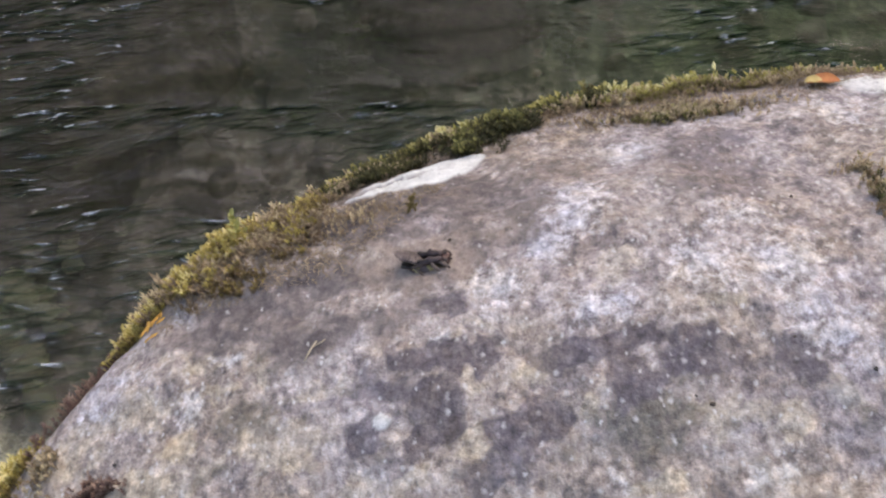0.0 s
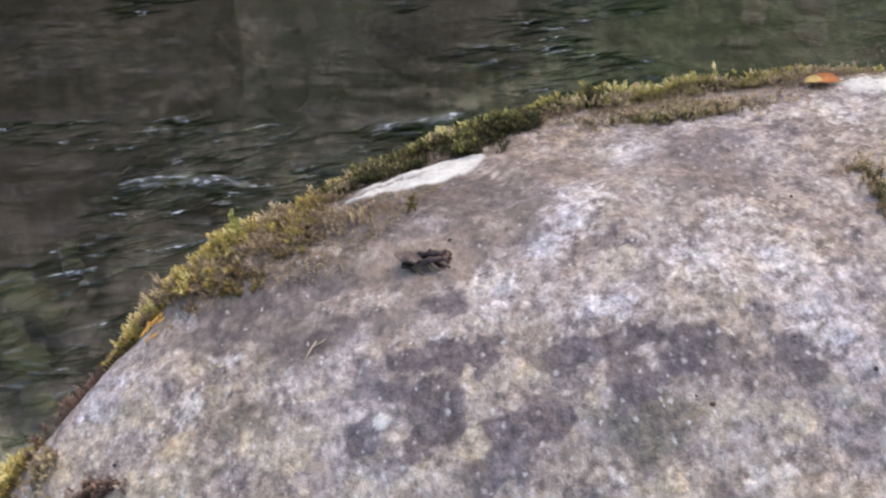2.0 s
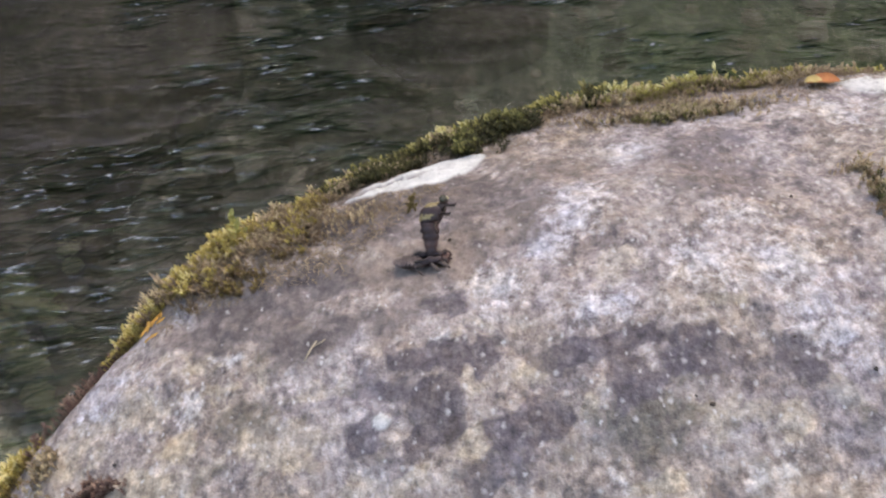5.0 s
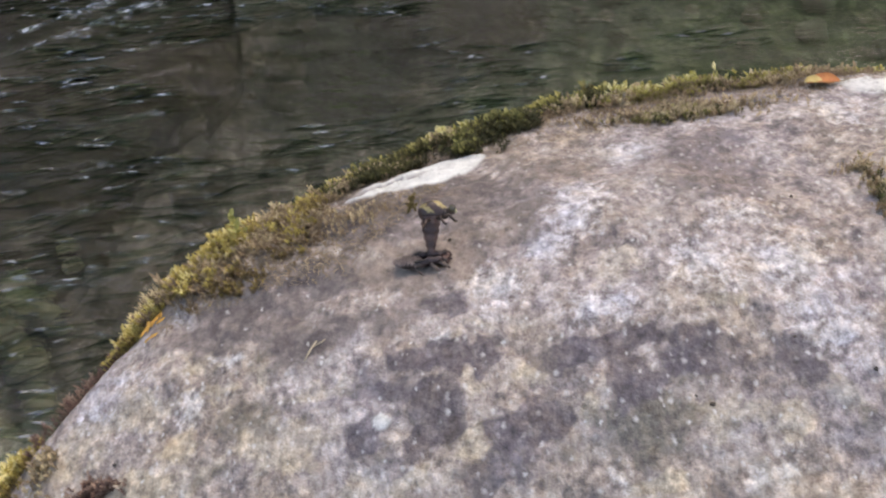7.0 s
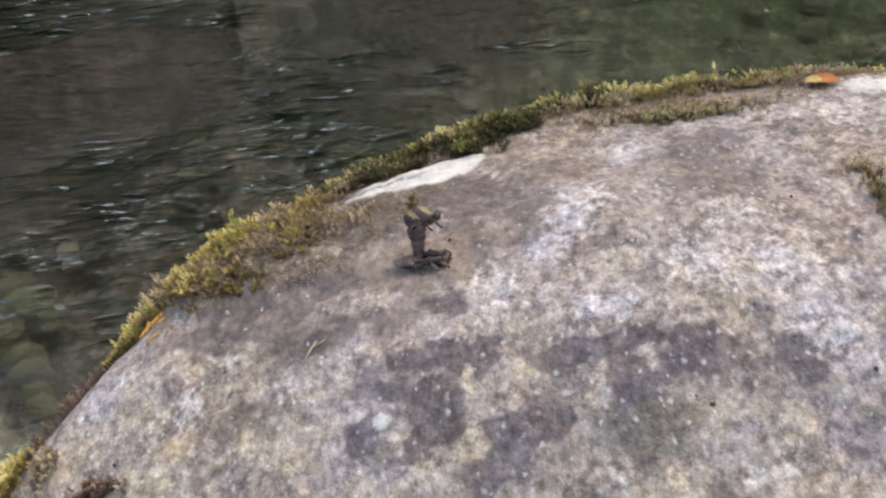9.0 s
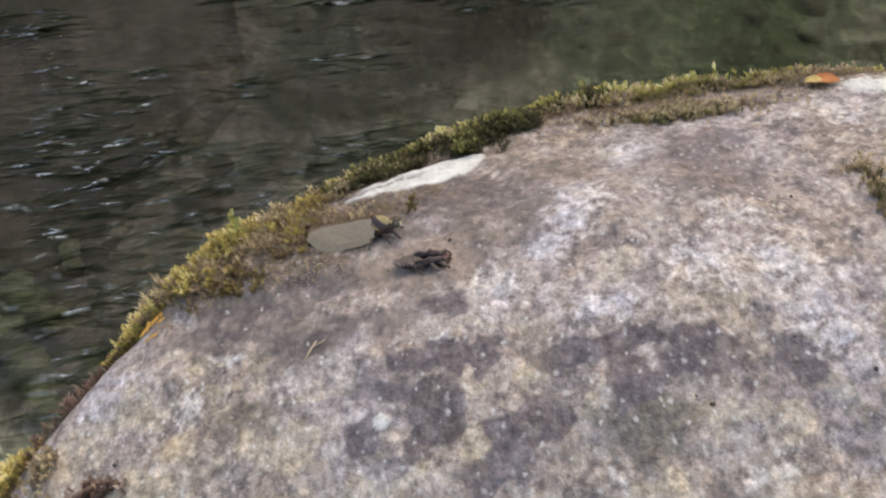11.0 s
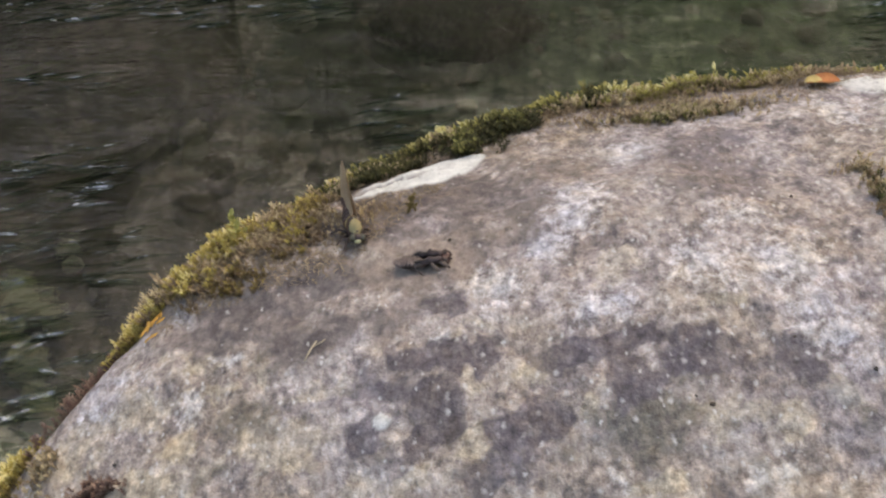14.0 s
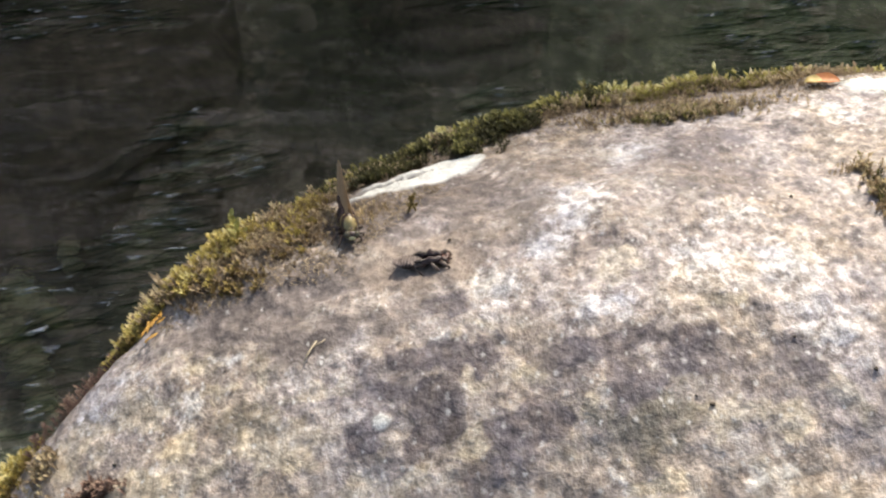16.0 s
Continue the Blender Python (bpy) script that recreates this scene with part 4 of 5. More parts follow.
def build_tree(seed, height):
    rng = np.random.default_rng(seed)
    tree = new("tree")
    bm = bmesh.new()
    lean = rng.uniform(-0.3, 0.3, 2)
    spine = [(lean[0] * s * s * 2, lean[1] * s * s * 2 - 0.8 * s * s, height * 0.85 * s) for s in np.linspace(0, 1, 8)]
    tube(bm, spine, [0.16 * (1 - 0.8 * s) for s in np.linspace(0, 1, 8)], 9)
    part("trunk", bm, BARK, tree)
    tips = []
    for k in range(11):
        s = 0.25 + 0.07 * k
        root = np.array(spine[min(7, int(s * 7))])
        a = k * 2.4
        reach = height * 0.28 * (1.2 - 0.6 * s)
        tip = root + [math.cos(a) * reach, math.sin(a) * reach, reach * 0.45]
        bm = bmesh.new()
        tube(bm, [root, (root + tip) / 2 + [0, 0, 0.1 * reach], tip], [0.05, 0.035, 0.012], 6)
        part("limb", bm, BARK, tree)
        tips += [tip, (root + tip) / 2 + [0, 0, 0.15]]
    tips.append(np.array(spine[-1]))
    part("crown", leaf_cloud(rng, tips, height * 0.17, 6500, 0.085), FOLIAGE, tree)
    return tagged(tree, "leafy green riverside tree on the far bank", "tree", "trees on the far bank")


def build_woods():
    first, second = build_tree(3, 6.2), build_tree(8, 5.0)
    rng = random.Random(9)
    for k in range(20):
        x, y = -13.5 + 1.42 * k + rng.uniform(-0.5, 0.5), rng.uniform(5.4, 7.8)
        m = pose(x, y, max(-0.5, (y - 4.0) * 0.55 - 0.6), 0, 0, rng.uniform(0, 360))
        if k < 2:
            (first, second)[k].matrix_world = m
        else:
            copy_thing((first, second)[k % 2], m)
    r = np.random.default_rng(5)
    centres = np.stack([r.uniform(-14, 14, 150), r.uniform(4.4, 6.6, 150), r.uniform(0.1, 1.8, 150)], 1)
    tagged(part("undergrowth", leaf_cloud(r, centres, 0.6, 22000, 0.07), FOLIAGE), "dense green undergrowth on the far bank", "undergrowth", kind="stuff")


def build_shade_tree():
    """An unseen tall tree added up the far bank: its dense crown blocks the sun until it leans away."""
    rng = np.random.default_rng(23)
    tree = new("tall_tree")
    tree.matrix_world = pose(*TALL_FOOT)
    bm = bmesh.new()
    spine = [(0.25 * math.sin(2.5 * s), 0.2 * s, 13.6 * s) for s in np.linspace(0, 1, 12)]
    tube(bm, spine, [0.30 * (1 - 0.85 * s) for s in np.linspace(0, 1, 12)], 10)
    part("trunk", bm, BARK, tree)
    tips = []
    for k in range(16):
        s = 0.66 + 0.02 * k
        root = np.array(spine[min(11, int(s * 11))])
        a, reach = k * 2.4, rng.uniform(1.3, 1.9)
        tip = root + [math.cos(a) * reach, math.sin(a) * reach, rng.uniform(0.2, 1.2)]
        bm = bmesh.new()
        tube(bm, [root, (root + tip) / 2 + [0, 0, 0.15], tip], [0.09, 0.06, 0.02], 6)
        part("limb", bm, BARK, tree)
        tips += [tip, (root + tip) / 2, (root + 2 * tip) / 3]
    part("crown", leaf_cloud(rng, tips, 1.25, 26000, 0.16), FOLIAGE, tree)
    return tagged(tree, "unseen tall leafy tree added to block the sun", "tree", "trees on the far bank")


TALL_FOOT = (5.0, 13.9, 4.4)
build_stones()
build_slab()
tall_tree = build_shade_tree()
build_bank()
build_woods()


# ---- waves ----
def glint_paint_material():
    # Pale base colour stands in for bright sky mirrored on ripples and crests.
    m, t, b = blank("painted water glint", 0.22, 0.6)
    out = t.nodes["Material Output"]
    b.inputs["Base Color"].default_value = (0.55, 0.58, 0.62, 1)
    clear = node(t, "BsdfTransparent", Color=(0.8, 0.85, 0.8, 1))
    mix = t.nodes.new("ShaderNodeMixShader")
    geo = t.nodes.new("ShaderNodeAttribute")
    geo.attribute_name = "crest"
    glint_amount = maths(t, "ADD", maths(t, "MULTIPLY", geo.outputs["Fac"], 0.75), maths(t, "MULTIPLY", maths(t, "SUBTRACT", grain(t, 0.010, 4, 0.7, (0.5, 1, 1)), 0.5), 2.4))
    wire(t, ramp(t, glint_amount, [(0.48, 0.0), (1.0, 0.62)]), mix.inputs[0])
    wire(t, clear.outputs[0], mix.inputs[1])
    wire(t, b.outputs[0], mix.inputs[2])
    wire(t, mix.outputs[0], out.inputs["Surface"])
    bumped(t, b, grain(t, 0.008, 3), 0.004)
    return m


PAINTED_GLINT = glint_paint_material()


def build_wave(length, bow, seed, width=0.036, height=0.014):
    """A rigid wave crest along +x: a low ridge of water, a pale glint painted along its top."""
    nu, nv = max(24, int(length / 0.004)), 13
    u, v = np.meshgrid(np.linspace(-0.5, 0.5, nu), np.linspace(-1, 1, nv))
    taper = np.clip(1 - (np.abs(u) * 2) ** 3, 0, 1)
    wob = 0.012 * (fbm(u * length, u * 0, 0.06, 3, seed) - 0.5)
    w = width * (0.5 + fbm(u * length, u * 0 + 3, 0.05, 2, seed + 1)) * (0.25 + 0.75 * taper)
    x = u * length
    y = bow * (u * 2) ** 2 + wob + v * w
    rise = height * taper * (0.55 + 0.9 * fbm(x, y, 0.02, 3, seed + 2))
    z = rise * (1 - np.abs(v) ** 1.3) - 0.002
    me = soup(np.stack([x, y, z], -1).reshape(-1, 3), quads(nu, nv))
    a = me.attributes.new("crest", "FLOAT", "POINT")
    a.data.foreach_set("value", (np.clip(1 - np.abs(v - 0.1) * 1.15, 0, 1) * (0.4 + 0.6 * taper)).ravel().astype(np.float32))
    ob = part("wave", me, PAINTED_GLINT)
    return tagged(ob, "narrow wave crest with a painted pale glint", "wave", "waves on the river")


def build_wavelets():
    """Short pale streaks standing in for sky glints on ripples, scattered over the stream, all carried along together.
    """
    rng = np.random.default_rng(12)
    verts, faces, crest, total = [], [], [], 0
    nu, nv = 9, 5
    u, v = np.meshgrid(np.linspace(-1, 1, nu), np.linspace(-1, 1, nv))
    made = 0
    while made < 7000:
        x, y = rng.uniform(-0.8, 2.5), rng.uniform(0.15, 1.15)
        if fbm(np.array([x]), np.array([y]), 0.16, 2, 90)[0] < (0.36 if y < 0.60 else 0.57):
            continue
        made += 1
        a = math.radians(rng.normal(16, 12))
        length, width = rng.uniform(0.008, 0.028), rng.uniform(0.0009, 0.0019)
        soft = made % 7 > 0
        if soft:
            length, width = rng.uniform(0.012, 0.045), rng.uniform(0.002, 0.0055)
        p, q = u * length, v * width * (1.05 - np.abs(u)) + 0.3 * length * rng.uniform(-1, 1) * u * u
        z = 0.0030 * (1 - v * v) * (1 - u * u) + 0.0012
        verts.append(np.stack([x + p * math.cos(a) - q * math.sin(a), y + p * math.sin(a) + q * math.cos(a), z], -1).reshape(-1, 3))
        faces.append(quads(nu, nv) + total)
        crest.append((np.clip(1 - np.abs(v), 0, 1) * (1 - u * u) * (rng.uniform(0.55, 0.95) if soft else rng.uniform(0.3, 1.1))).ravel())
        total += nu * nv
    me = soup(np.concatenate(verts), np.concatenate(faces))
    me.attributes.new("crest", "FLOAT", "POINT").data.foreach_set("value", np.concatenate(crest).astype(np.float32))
    return tagged(part("wavelets", me, PAINTED_GLINT), "small pale streaks painted as glints on river ripples", "ripples", kind="stuff")


def quads(nx, ny):
    i = (np.arange(ny - 1)[:, None] * nx + np.arange(nx - 1)[None]).reshape(-1)
    return np.stack([i, i + 1, i + nx + 1, i + nx], 1)


# Length, bow, width, turn, place, and the time at which each stands highest.
WAVES = [
    (0.17, 0.01, 0.020, 47, -0.30, 0.62, 0.5), (0.21, 0.01, 0.012, 44, -0.28, 0.44, 1.0), (0.17, 0.01, 0.022, 25, 0.07, 0.64, 1.0),
    (0.18, -.03, 0.030, 5, -0.25, 0.45, 2.0), (0.15, 0.01, 0.018, 20, -0.02, 0.56, 2.0), (0.38, 0.01, 0.034, 42, -0.35, 0.76, 3.0),
    (0.25, 0.01, 0.028, 42, -0.43, 0.80, 3.0), (0.17, 0.01, 0.030, 48, -0.34, 0.72, 3.5), (0.20, 0.01, 0.024, 13, 0.03, 0.82, 3.5),
    (0.14, 0.01, 0.012, 37, -0.16, 0.47, 3.5), (0.14, 0.01, 0.012, 45, -0.23, 0.36, 4.0), (0.17, 0.01, 0.014, 47, -0.18, 0.44, 4.0),
    (0.12, 0.01, 0.026, 83, -0.50, 0.77, 4.0), (0.15, 0.01, 0.022, 23, -0.05, 0.67, 6.5), (0.19, 0.01, 0.018, 21, 0.05, 0.63, 6.5),
    (0.28, 0.01, 0.038, 47, -0.41, 0.78, 7.0), (0.19, 0.01, 0.026, 48, -0.46, 0.81, 7.0), (0.33, 0.01, 0.036, 42, -0.38, 0.77, 8.0),
    (0.18, 0.01, 0.026, 51, -0.43, 0.81, 8.0), (0.28, 0.01, 0.012, 54, -0.28, 0.45, 11.5), (0.20, 0.01, 0.018, 61, -0.21, 0.63, 12.0),
    (0.12, 0.01, 0.018, 35, 0.06, 0.82, 12.0), (0.40, -.05, 0.030, 30, -0.24, 0.48, 12.5), (0.10, 0.01, 0.020, 16, 0.00, 0.60, 13.0),
    (0.23, 0.01, 0.028, 42, -0.24, 0.80, 13.5), (0.07, 0.01, 0.018, 52, -0.41, 0.70, 13.5), (0.42, -.03, 0.030, 20, -0.34, 0.81, 14.5),
    (0.19, 0.01, 0.020, 43, -0.34, 0.46, 15.0)]
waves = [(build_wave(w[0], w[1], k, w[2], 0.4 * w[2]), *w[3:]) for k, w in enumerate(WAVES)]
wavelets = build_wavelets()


# ---- the husk and the dragonfly ----
MM = 0.001
HUSK = plain("brown larval skin", (0.018, 0.011, 0.010), (0.078, 0.046, 0.040), 0.0024, 0.5, 0.4, 0.0003)
HUSK_PALE = plain("pale larval leg skin", (0.045, 0.029, 0.023), (0.155, 0.108, 0.080), 0.0024, 0.5, 0.4, 0.0001)
HUSK_TAIL = plain("greyish brown larval skin", (0.045, 0.031, 0.029), (0.20, 0.152, 0.130), 0.0050, 0.6, 0.3, 0.0006)
HUSK_RED = plain("reddish larval skin", (0.030, 0.014, 0.011), (0.125, 0.060, 0.045), 0.0018, 0.5, 0.4, 0.0003)
HUSK_DARK = plain("dark larval skin", (0.012, 0.008, 0.007), (0.035, 0.022, 0.016), 0.002, 0.5, 0.4, 0.0002)


def thorax_material():
    m, t, b = blank("yellow and black chitin", 0.4, 0.45)
    c = t.nodes.new("ShaderNodeTexCoord")
    s = t.nodes.new("ShaderNodeSeparateXYZ")
    wire(t, c.outputs["Object"], s.inputs[0])
    w = maths(t, "ADD", maths(t, "MULTIPLY", s.outputs[0], 780.0), maths(t, "MULTIPLY", s.outputs[2], 760.0))
    band = maths(t, "SINE", maths(t, "ADD", w, maths(t, "MULTIPLY", grain(t, 0.0035, 3), 5.0)))
    # The underside is dark throughout, taking in painted shade below the body.
    band = maths(t, "ADD", band, ramp(t, maths(t, "MULTIPLY", s.outputs[2], 200.0), [(0.25, 0.0), (0.7, 0.55)]))
    band = maths(t, "SUBTRACT", band, ramp(t, maths(t, "MULTIPLY", s.outputs[2], -160.0), [(0.0, 0.0), (0.35, 1.0)]))
    k = ramp(t, band, [(0.34, (0.046, 0.025, 0.020)), (0.52, (0.15, 0.104, 0.045)), (0.72, (0.28, 0.215, 0.088))])
    wire(t, blend(t, 0.4, k, ramp(t, grain(t, 0.0012), [(0.3, 0.6), (0.7, 1.3)]), "MULTIPLY"), b.inputs["Base Color"])
    return m


def abdomen_material():
    m, t, b = blank("dark banded chitin", 0.45, 0.4)
    c = ramp(t, grain(t, 0.004, 3, 0.5, (1, 0.4, 0.4)), [(0.40, (0.038, 0.021, 0.018)), (0.68, (0.115, 0.064, 0.050))])
    wire(t, c, b.inputs["Base Color"])
    return m


def wing_material():
    """A soft, milky new wing: half clear, veined."""
    m, t, b = blank("milky wing membrane", 0.35, 0.4)
    out = t.nodes["Material Output"]
    c = t.nodes.new("ShaderNodeTexCoord")
    mp = node(t, "Mapping", Scale=(220.0, 220.0, 620.0))
    wire(t, c.outputs["Object"], mp.inputs[0])
    cell = t.nodes.new("ShaderNodeTexVoronoi")
    cell.feature = "DISTANCE_TO_EDGE"
    cell.inputs["Scale"].default_value = 1.0
    wire(t, mp.outputs[0], cell.inputs["Vector"])
    vein = ramp(t, cell.outputs["Distance"], [(0.02, 1.0), (0.09, 0.0)])
    tint = blend(t, vein, (0.61, 0.475, 0.325), (0.53, 0.41, 0.285))
    wire(t, tint, b.inputs["Base Color"])
    thin = t.nodes.new("ShaderNodeBsdfTranslucent")
    wire(t, tint, thin.inputs["Color"])
    solid = node(t, "MixShader", Fac=0.35)
    wire(t, b.outputs[0], solid.inputs[1])
    wire(t, thin.outputs[0], solid.inputs[2])
    clear = node(t, "BsdfTransparent", Color=(0.94, 0.92, 0.89, 1))
    mix = node(t, "MixShader", Fac=0.72)
    wire(t, clear.outputs[0], mix.inputs[1])
    wire(t, solid.outputs[0], mix.inputs[2])
    wire(t, mix.outputs[0], out.inputs["Surface"])
    return m


THORAX, ABDOMEN, WING = thorax_material(), abdomen_material(), wing_material()
EYE = plain("dull green insect eye", (0.05, 0.045, 0.028), (0.12, 0.10, 0.06), 0.001, 0.25, 0.5, 0.00005)
FACE = plain("pale yellow insect face", (0.34, 0.29, 0.13), (0.60, 0.54, 0.30), 0.001, 0.45, 0.4, 0.00005)
BLACK_LEG = plain("black insect leg", (0.024, 0.015, 0.012), (0.068, 0.042, 0.030), 0.001, 0.45, 0.4, 0.00005)


def mm(points):
    return [Vector(p) * MM for p in points]


def crumple(bm, depth, size, seed):
    """Dents and folds of a drying skin."""
    for v in bm.verts:
        p = v.co / (size * MM) + Vector((seed * 3.7, seed, 0))
        v.co += depth * MM * Vector((noise.noise(p), noise.noise(p + Vector((7, 0, 0))), noise.noise(p + Vector((0, 9, 0)))))
    return bm


def build_husk():
    """An empty larval skin, split along the back; its head looks along +x."""
    husk = new("larval_husk")
    husk.matrix_world = HUSK_PLACE
    bm = bmesh.new()
    # Abdomen: ten flattened rings, broadest in the middle, cut off bluntly.
    widths = [3.4, 4.4, 5.2, 5.6, 5.6, 5.2, 4.6, 3.8, 2.9, 1.7]
    stations = np.linspace(0, 9, 37)
    girth = np.interp(stations, range(10), widths) * (1 + 0.08 * np.cos(stations * 2 * math.pi))
    tube(bm, mm([(-1.40 * k, 0, 0.16 * k) for k in stations]), girth * MM, 14, 0.36)
    tail = part("abdomen", crumple(bm, 0.9, 3.0, 1), HUSK_TAIL, husk, "dull greyish brown abdomen skin")
    bm = bmesh.new()
    tube(bm, mm([(-2, 0, 0.2), (-6, 0, 0.4), (-10.5, 0, 1.0)]), [2.6 * MM, 4.2 * MM, 2.2 * MM], 10, 0.35)
    part("abdomen_underside", crumple(bm, 0.7, 3.0, 2), HUSK_DARK, husk, "dark abdomen underside")
    # Thorax: two ragged side walls with the open split between them.
    for side in (-1, 1):
        bm = bmesh.new()
        spine = [(-2.0, 2.0 * side, 2.4), (0, 2.6 * side, 3.4), (1.6, 2.5 * side, 2.9), (3.4, 2.7 * side, 3.9), (5.2, 2.2 * side, 3.1), (7.0, 2.0 * side, 3.5), (8.6, 1.1 * side, 2.6)]
        tube(bm, mm(spine), [k * MM for k in (0.9, 1.5, 1.3, 1.7, 1.3, 1.4, 0.6)], 10, 1.15)
        part("thorax_wall", crumple(bm, 0.9, 1.9, 3 + side), HUSK, husk)
        bm = bmesh.new()
        tube(bm, mm([(2.0, 2.2 * side, 4.1), (-1.5, 2.9 * side, 4.4), (-4.2, 2.9 * side, 3.8), (-5.8, 2.3 * side, 3.4)]),
             [0.7 * MM, 1.3 * MM, 1.0 * MM, 0.3 * MM], 8, 0.5)
        part("wing_pad", crumple(bm, 0.6, 2.0, 6 + side), HUSK_DARK, husk, "dark wing pad")
    bm = bmesh.new()
    tube(bm, mm([(-1, 0, 1.4), (3, 0, 1.5), (8, 0, 1.6)]), [2.2 * MM, 2.9 * MM, 1.8 * MM], 10, 0.5)
    part("underside", crumple(bm, 0.6, 2.0, 9), HUSK_DARK, husk, "dark underside")
    bm = bmesh.new()
    egg(bm, (9.8 * MM, 0, 2.0 * MM), (2.3 * MM, 3.2 * MM, 1.7 * MM), 16, 11, 0.45)
    head = part("head", crumple(bm, 0.7, 1.6, 4), HUSK_RED, husk, "dark reddish brown head")
    for side in (-1, 1):
        bm = bmesh.new()
        egg(bm, (9.9 * MM, 2.3 * side * MM, 2.4 * MM), (1.2 * MM, 1.1 * MM, 1.1 * MM), 10, 7, 0.2)
        part("eye", bm, HUSK_DARK, head, "dark eye cap")
        bm = bmesh.new()
        tube(bm, mm([(11.4, 0.9 * side, 2.2), (12.3, 1.3 * side, 2.4), (12.9, 1.6 * side, 2.2)]), [0.32 * MM, 0.4 * MM, 0.25 * MM], 6)
        part("antenna", bm, HUSK_RED, head)
        for k, (a, b, c) in enumerate((((6.6, 2.4, 1.6), (9.6, 4.8, 2.6), (12.0, 5.2, -0.4)), ((3.6, 2.8, 1.6), (4.6, 5.6, 2.8), (7.6, 6.6, -0.5)),
                                       ((0.6, 2.8, 1.6), (-4.6, 4.4, 2.6), (-0.8, 6.8, -0.4)))):
            bm = bmesh.new()
            q = [(x, y * side, z) for x, y, z in (a, b, c)]
            mid = tuple((i + j) / 2 + d for i, j, d in zip(q[0], q[1], (0, 0, 0.4)))
            shin = tuple((i + j) / 2 + d for i, j, d in zip(q[1], q[2], (0.2, 0.3 * side, 0.2)))
            foot = (q[2][0] + 1.0, q[2][1] + 0.5 * side, q[2][2] - 0.2)
            tube(bm, mm([q[0], mid, q[1], shin, q[2], foot]), [0.8 * MM, 1.0 * MM, 0.85 * MM, 0.6 * MM, 0.4 * MM, 0.2 * MM], 8)
            part("leg", crumple(bm, 0.35, 1.5, k + side), HUSK_PALE, husk, "pale brown leg")
    tagged(husk, "brown split larval dragonfly skin clinging to the boulder", "larval skin")
    return tail


def wing_shape(bm, length, chord, start, end):
    """One stretch (start to end, 0 to 1) of a wing that reaches along -x and stands in the xz plane."""
    rows = 9
    for y in (-0.00006, 0.00006):
        ring = []
        for i in range(rows):
            s = start + (end - start) * i / (rows - 1)
            w = chord * (0.62 + 0.38 * min(1, s * 2.6) ** 0.7) * (1 - max(0, (s - 0.72) / 0.28) ** 2.2 * 0.9)
            if end < 1:
                w *= 1 - 0.75 * max(0, (s - 0.30) / 0.20) ** 2
            ring.append([bm.verts.new((-s * length, y + 0.00025 * math.sin(k * 5 + s * 9), w * (0.26 - k) + 0.004 * s * s * 0.4)) for k in (0, 0.25, 0.5, 0.75, 1)])
        for a, b in zip(ring, ring[1:]):
            for k in range(4):
                bm.faces.new((a[k], a[k + 1], b[k + 1], b[k]))


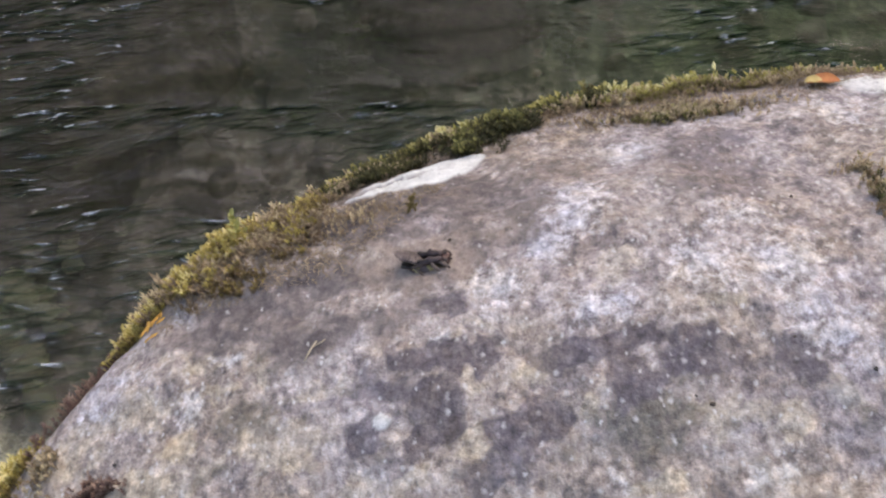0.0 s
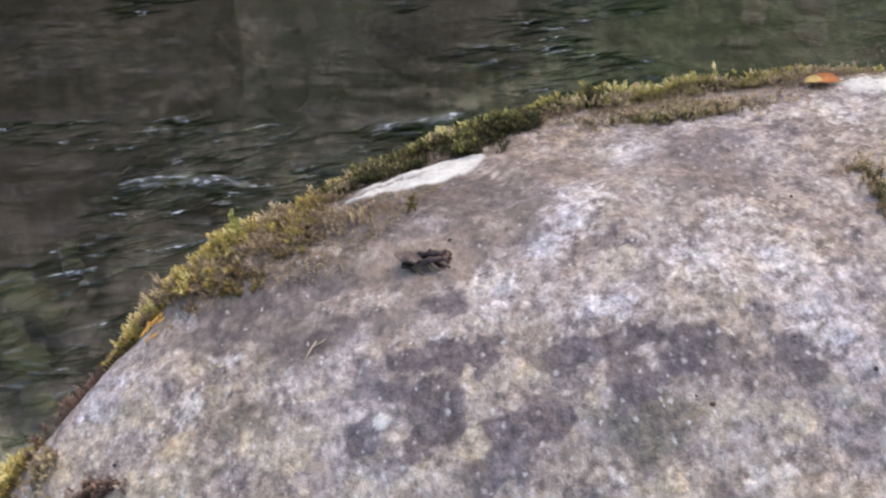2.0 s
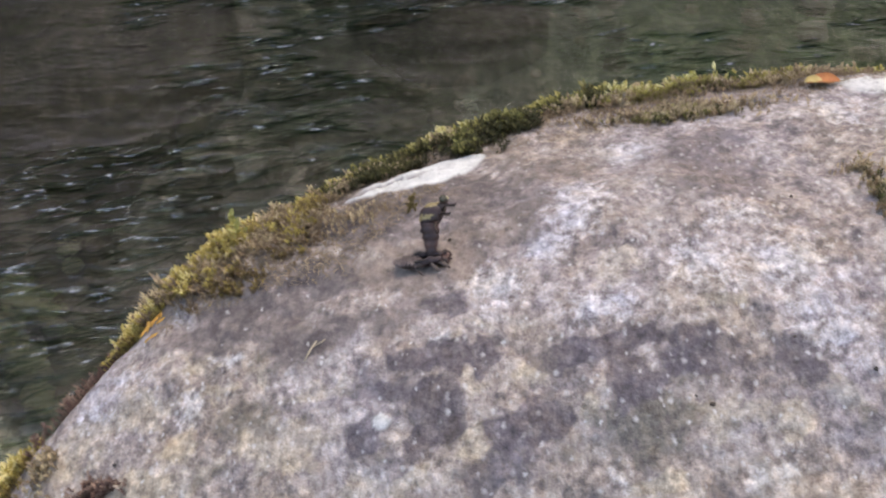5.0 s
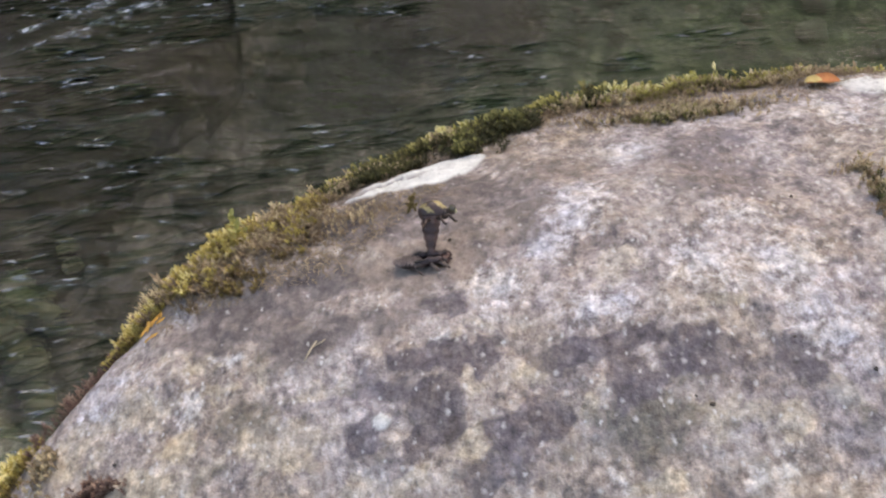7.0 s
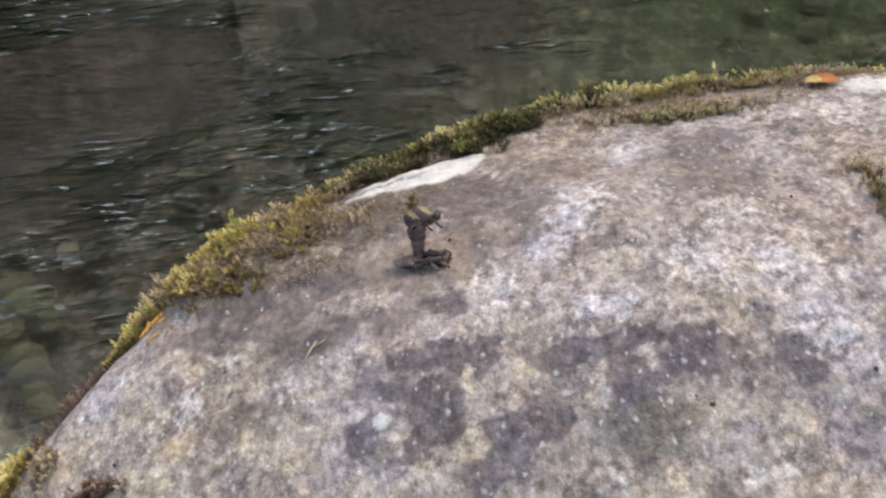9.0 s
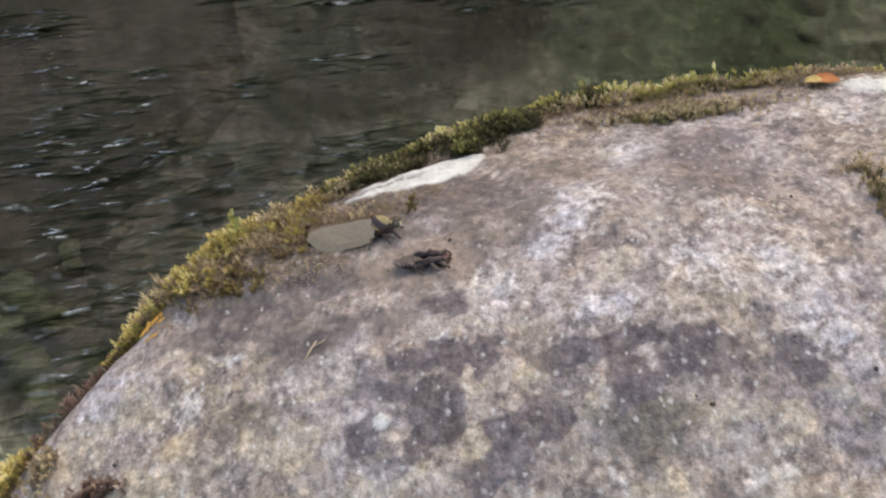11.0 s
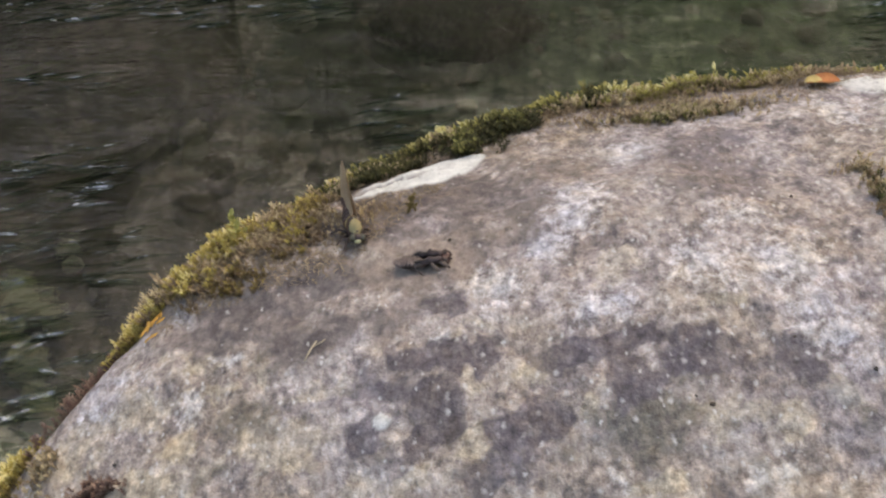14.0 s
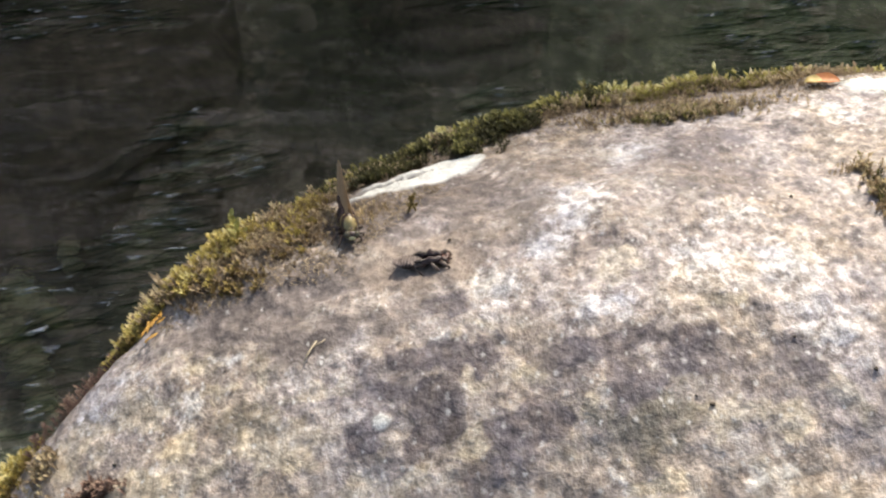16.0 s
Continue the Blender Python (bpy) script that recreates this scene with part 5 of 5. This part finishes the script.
def build_dragonfly():
    """The new adult; its origin is the middle of the thorax, its head looks along +x."""
    fly = new("dragonfly")
    bm = bmesh.new()
    for v in egg(bm, (0, 0, 0), (6.6 * MM, 4.2 * MM, 5.0 * MM), 18, 12, 0.10):
        if v.co.x > 0:
            v.co.z -= 0.12 * v.co.x
    egg(bm, (5.2 * MM, 0, -0.6 * MM), (1.8 * MM, 2.2 * MM, 2.2 * MM), 12, 8)
    part("thorax", bm, THORAX, fly, "dull yellow and black striped thorax")
    bm = bmesh.new()
    # Enlarged and dark, to stand in for the shadow under the head too.
    egg(bm, (5.0 * MM, 0, -1.8 * MM), (2.5 * MM, 3.0 * MM, 2.8 * MM), 14, 9, 0.1)
    part("prothorax", bm, BLACK_LEG, fly, "dark front of the thorax with shade painted in")
    bm = bmesh.new()
    egg(bm, (8.4 * MM, 0, -1.2 * MM), (1.9 * MM, 3.0 * MM, 2.2 * MM), 14, 9)
    head = part("head", bm, ABDOMEN, fly, "dark brown head")
    bm = bmesh.new()
    egg(bm, (10.0 * MM, 0, -1.7 * MM), (0.9 * MM, 1.7 * MM, 1.1 * MM), 12, 8)
    part("face", bm, FACE, head, "pale yellow face")
    for side in (-1, 1):
        bm = bmesh.new()
        egg(bm, (8.8 * MM, 2.3 * side * MM, -0.5 * MM), (1.7 * MM, 1.6 * MM, 1.8 * MM), 12, 9)
        part("eye", bm, EYE, head, "dull green compound eye")
        bm = bmesh.new()
        tube(bm, mm([(9.9, 0.8 * side, 0.0), (11.0, 1.3 * side, 1.0)]), [0.16 * MM, 0.08 * MM], 5)
        part("antenna", bm, BLACK_LEG, head)
        for a, b, c in (((3.6, 1.6, -3.2), (7.0, 4.6, -3.0), (9.2, 5.8, -6.4)), ((1.6, 1.8, -3.8), (3.0, 6.4, -3.6), (4.4, 8.4, -6.6)),
                        ((-0.6, 1.8, -3.8), (-3.4, 6.4, -3.6), (-5.6, 9.4, -6.8))):
            bm = bmesh.new()
            tube(bm, mm([(x, y * side, z) for x, y, z in (a, b, c)] + [(c[0] + 1.0, (c[1] + 0.6) * side, c[2] - 0.2)]),
                 [0.75 * MM, 0.6 * MM, 0.45 * MM, 0.25 * MM], 6)
            part("leg", bm, BLACK_LEG, fly)
    bm = bmesh.new()
    rings = [(0, 4.2), (-3, 4.3), (-6, 3.9), (-10, 3.0), (-14, 2.1), (-17, 1.9), (-20, 2.0), (-22, 1.9), (-24, 1.3), (-25.5, 0.5)]
    stations = np.linspace(0, -25.5, 38)
    girth = np.interp(-stations, [-x for x, _ in rings], [r for _, r in rings]) * (1 + 0.07 * np.cos(stations * 2 * math.pi / 3.2))
    tube(bm, mm([(x, 0, 0.05 * x) for x in stations]), girth * MM, 10)
    abdomen = part("abdomen", bm, ABDOMEN, fly, "slender dark banded abdomen")
    wings = []
    for name, length, chord, x in (("forewing", 43, 9.6, 2.0), ("hindwing", 41, 12.0, -1.6)):
        for side in (-1, 1):
            bm = bmesh.new()
            wing_shape(bm, length * MM, chord * MM, 0.0, 0.50)
            root = part(name, bm, WING, fly, "milky half-clear soft wing")
            bm = bmesh.new()
            wing_shape(bm, length * MM, chord * MM, 0.28, 1.0)
            tip = part("wing_tip", bm, WING, root)
            wings.append((root, tip, x, side, name))
    tagged(fly, "freshly emerged yellow and black dragonfly with soft milky wings", "dragonfly")
    return fly, abdomen, wings


HUSK_PLACE = pose(-0.0082, -0.0215, on_rock(-0.0082, -0.0215, 0.0006), 0, -11, -2)
larval_tail = build_husk()
dragonfly, abdomen, wings = build_dragonfly()


# ---- movement ----
RIGHT, OVER = Vector((1, 0, 0)), Vector((0, 0.6, 0.8))


def body(x, y, z, yaw, pitch=11, roll=-7):
    """The dragonfly on the sloping rock: pitch lifts its head, roll leans it to its left."""
    return pose(x, y, z) @ pose(0, 0, 0, 0, 0, yaw) @ pose(0, 0, 0, roll, -pitch, 0)


def fly_rows():
    hx, hy, hz = HUSK_PLACE.translation
    # While it stands out of the husk: reach above the husk, lean of the head away from +x, in degrees.
    def rising(dx, lift, pitch):
        p = Vector((hx + dx, hy, hz)) + OVER * lift
        return pose(*p) @ pose(0, 0, 0, -36.9 * max(0.0, min(1.0, lift / 0.012)), 0, 0) @ pose(0, 0, 0, 0, -pitch, 0)

    rows = [(0, rising(0.0000, -0.0030, 2)), (2.7, rising(0.0010, -0.0020, 4)), (3.1, rising(0.0030, 0.0050, 25)), (3.4, rising(0.0040, 0.0105, 52)),
            (3.6, rising(0.0040, 0.0150, 72)), (3.8, rising(0.0040, 0.0185, 80)), (4.2, rising(0.0030, 0.0205, 78)), (5.2, rising(0.0030, 0.0225, 50)),
            (6.3, rising(0.0035, 0.0235, 14)), (8.4, rising(0.0035, 0.0240, 8)), (8.5, rising(0.0100, 0.0140, -40)), (8.6, rising(0.0115, 0.0105, -48)),
            (8.7, rising(0.0085, 0.0150, -25)), (8.9, rising(0.0075, 0.0150, -22)), (9.0, rising(-0.0030, 0.0210, 12)),
            (9.1, body(-0.0130, 0.0035, 0.2725, -6)), (9.2, body(-0.0181, 0.0024, 0.2720, -3)), (9.6, body(-0.0215, 0.0025, 0.2712, 0, 15)),
            (11.3, body(-0.0308, 0.0045, 0.2707, 0, 17, -14)), (11.8, body(-0.0280, 0.0070, 0.2708, -4, 17, -14)), (11.9, body(-0.0290, 0.0079, 0.2696, -42)),
            (12.2, body(-0.0296, 0.0079, 0.2696, -38)), (12.3, body(-0.0321, 0.0038, 0.2705, -7, 17, -14)), (12.8, body(-0.0361, 0.0045, 0.2698, -2, 17, -14)),
            (12.9, body(-0.0376, 0.0037, 0.2688, -72, 3)), (13.3, body(-0.0382, 0.0037, 0.2688, -74, 3)), (13.4, body(-0.0380, 0.0050, 0.2688, -80, 2)),
            (13.5, body(-0.0355, 0.0076, 0.2690, -94, -6, -28)), (13.6, body(-0.0365, 0.0076, 0.2690, -94, -4, -28)), (13.7, body(-0.0402, 0.0071, 0.2682, -78, 2)),
            (14.3, body(-0.0417, 0.0065, 0.2680, -74, 3)), (14.5, body(-0.0420, 0.0057, 0.2680, -55, 5)), (14.7, body(-0.0430, 0.0070, 0.2678, -26, 10)),
            (14.8, body(-0.0436, 0.0087, 0.2677, -18, 12)), (15.0, body(-0.0450, 0.0066, 0.2676, -58, 5)), (15.3, body(-0.0442, 0.0097, 0.2674, -76, 3)),
            (16, body(-0.0442, 0.0099, 0.2674, -77, 3))]
    return rows


def motions():
    drift = [(0, pose(0, 0, 0)), (16, pose(-1.7, -0.25, 0))]
    walk(water, drift)
    walk(wavelets, drift)
    # The added tree leans aside so that sunlight reaches the boulder.
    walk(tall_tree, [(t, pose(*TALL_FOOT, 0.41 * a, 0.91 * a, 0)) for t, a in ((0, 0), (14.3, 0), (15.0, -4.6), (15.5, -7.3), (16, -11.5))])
    walk(dragonfly, fly_rows())
    # The abdomen hangs down into the husk until it is drawn out.
    hang = [(0, 38), (2.7, 38), (3.1, 30), (3.4, 12), (3.8, 12), (4.2, 14), (5.2, 40), (6.3, 74), (8.4, 80), (8.5, 95), (8.6, 90), (8.7, 80), (8.9, 80), (9.0, 80), (9.1, 40), (9.2, 12), (9.6, 0), (16, 0)]
    walk(abdomen, [(t, pose(-0.0052 + 0.0040 * a / 80, 0, -0.0008 - 0.0015 * a / 80, 0, -a, 0)) for t, a in hang])
    walk(larval_tail, [(t, pose(-0.001, 0, 0.0022, 0, a, 0)) for t, a in ((0, 24), (2.6, 22), (3.0, 5), (4.2, 0), (16, 0))])
    # The wings leave the husk with the abdomen, then stretch to their full length.
    for root, tip, x, side, name in wings:
        tilt = 1 if name == "forewing" else -3
        spread = 1.5 * side
        home = pose(x * MM, side * 0.0011, 0.0034, side * 3, tilt + 9, spread)
        # Soft wings lie over the body like a roof at first, then close above the back.
        roof = pose((x - 3.4) * MM, side * 0.0030, 0.0026, side * 26, tilt, spread)
        inside = pose(0.004, side * 0.0009, -0.0420, 0, -84, 0)
        early = pose(-0.004, side * 0.0008, -0.0300, 0, -20, 0)
        walk(root, [(0, early), (3.0, early), (4.2, pose(-0.030, side * 0.0008, 0, 0, 0, 0)), (5.2, pose(-0.022, side * 0.0008, -0.020, 0, -40, 0)), (6.3, inside), (8.4, inside), (8.7, pose(-0.002, 0, -0.034, 0, -60, 0)), (8.9, pose(-0.001, side * 0.0009, -0.030, 0, -60, 0)), (9.0, pose(0.000, side * 0.0009, -0.020, 0, -50, 0)),
                    (9.1, pose(-0.001, side * 0.0009, 0.000, 0, 2, 0)), (9.4, roof), (12.8, roof), (12.9, home), (16, home)])
        walk(tip, [(0, pose(0.0120, 0, 0)), (9.2, pose(0.0120, 0, 0)), (11.3, pose(0.0115, 0, 0)), (12.2, pose(0.0105, 0, 0)), (12.3, pose(0, 0, 0)), (16, pose(0, 0, 0))])
    # Wave crests drift in with the stream, rise for a moment and sink again.
    for wave, turn, x, y, peak in waves:
        along = pose(0, 0, 0, 0, 0, turn)
        rows = [(t, pose(x + shift * 0.5, y + shift * 0.2, z) @ along) for t, shift, z in (
            (0, 0.3, -0.40), (peak - 0.3, 0.1, -0.34), (peak - 0.05, 0.005, 0.0), (peak + 0.05, -0.005, 0.0), (peak + 0.3, -0.1, -0.34), (16, -0.3, -0.40))]
        walk(wave, rows)


motions()
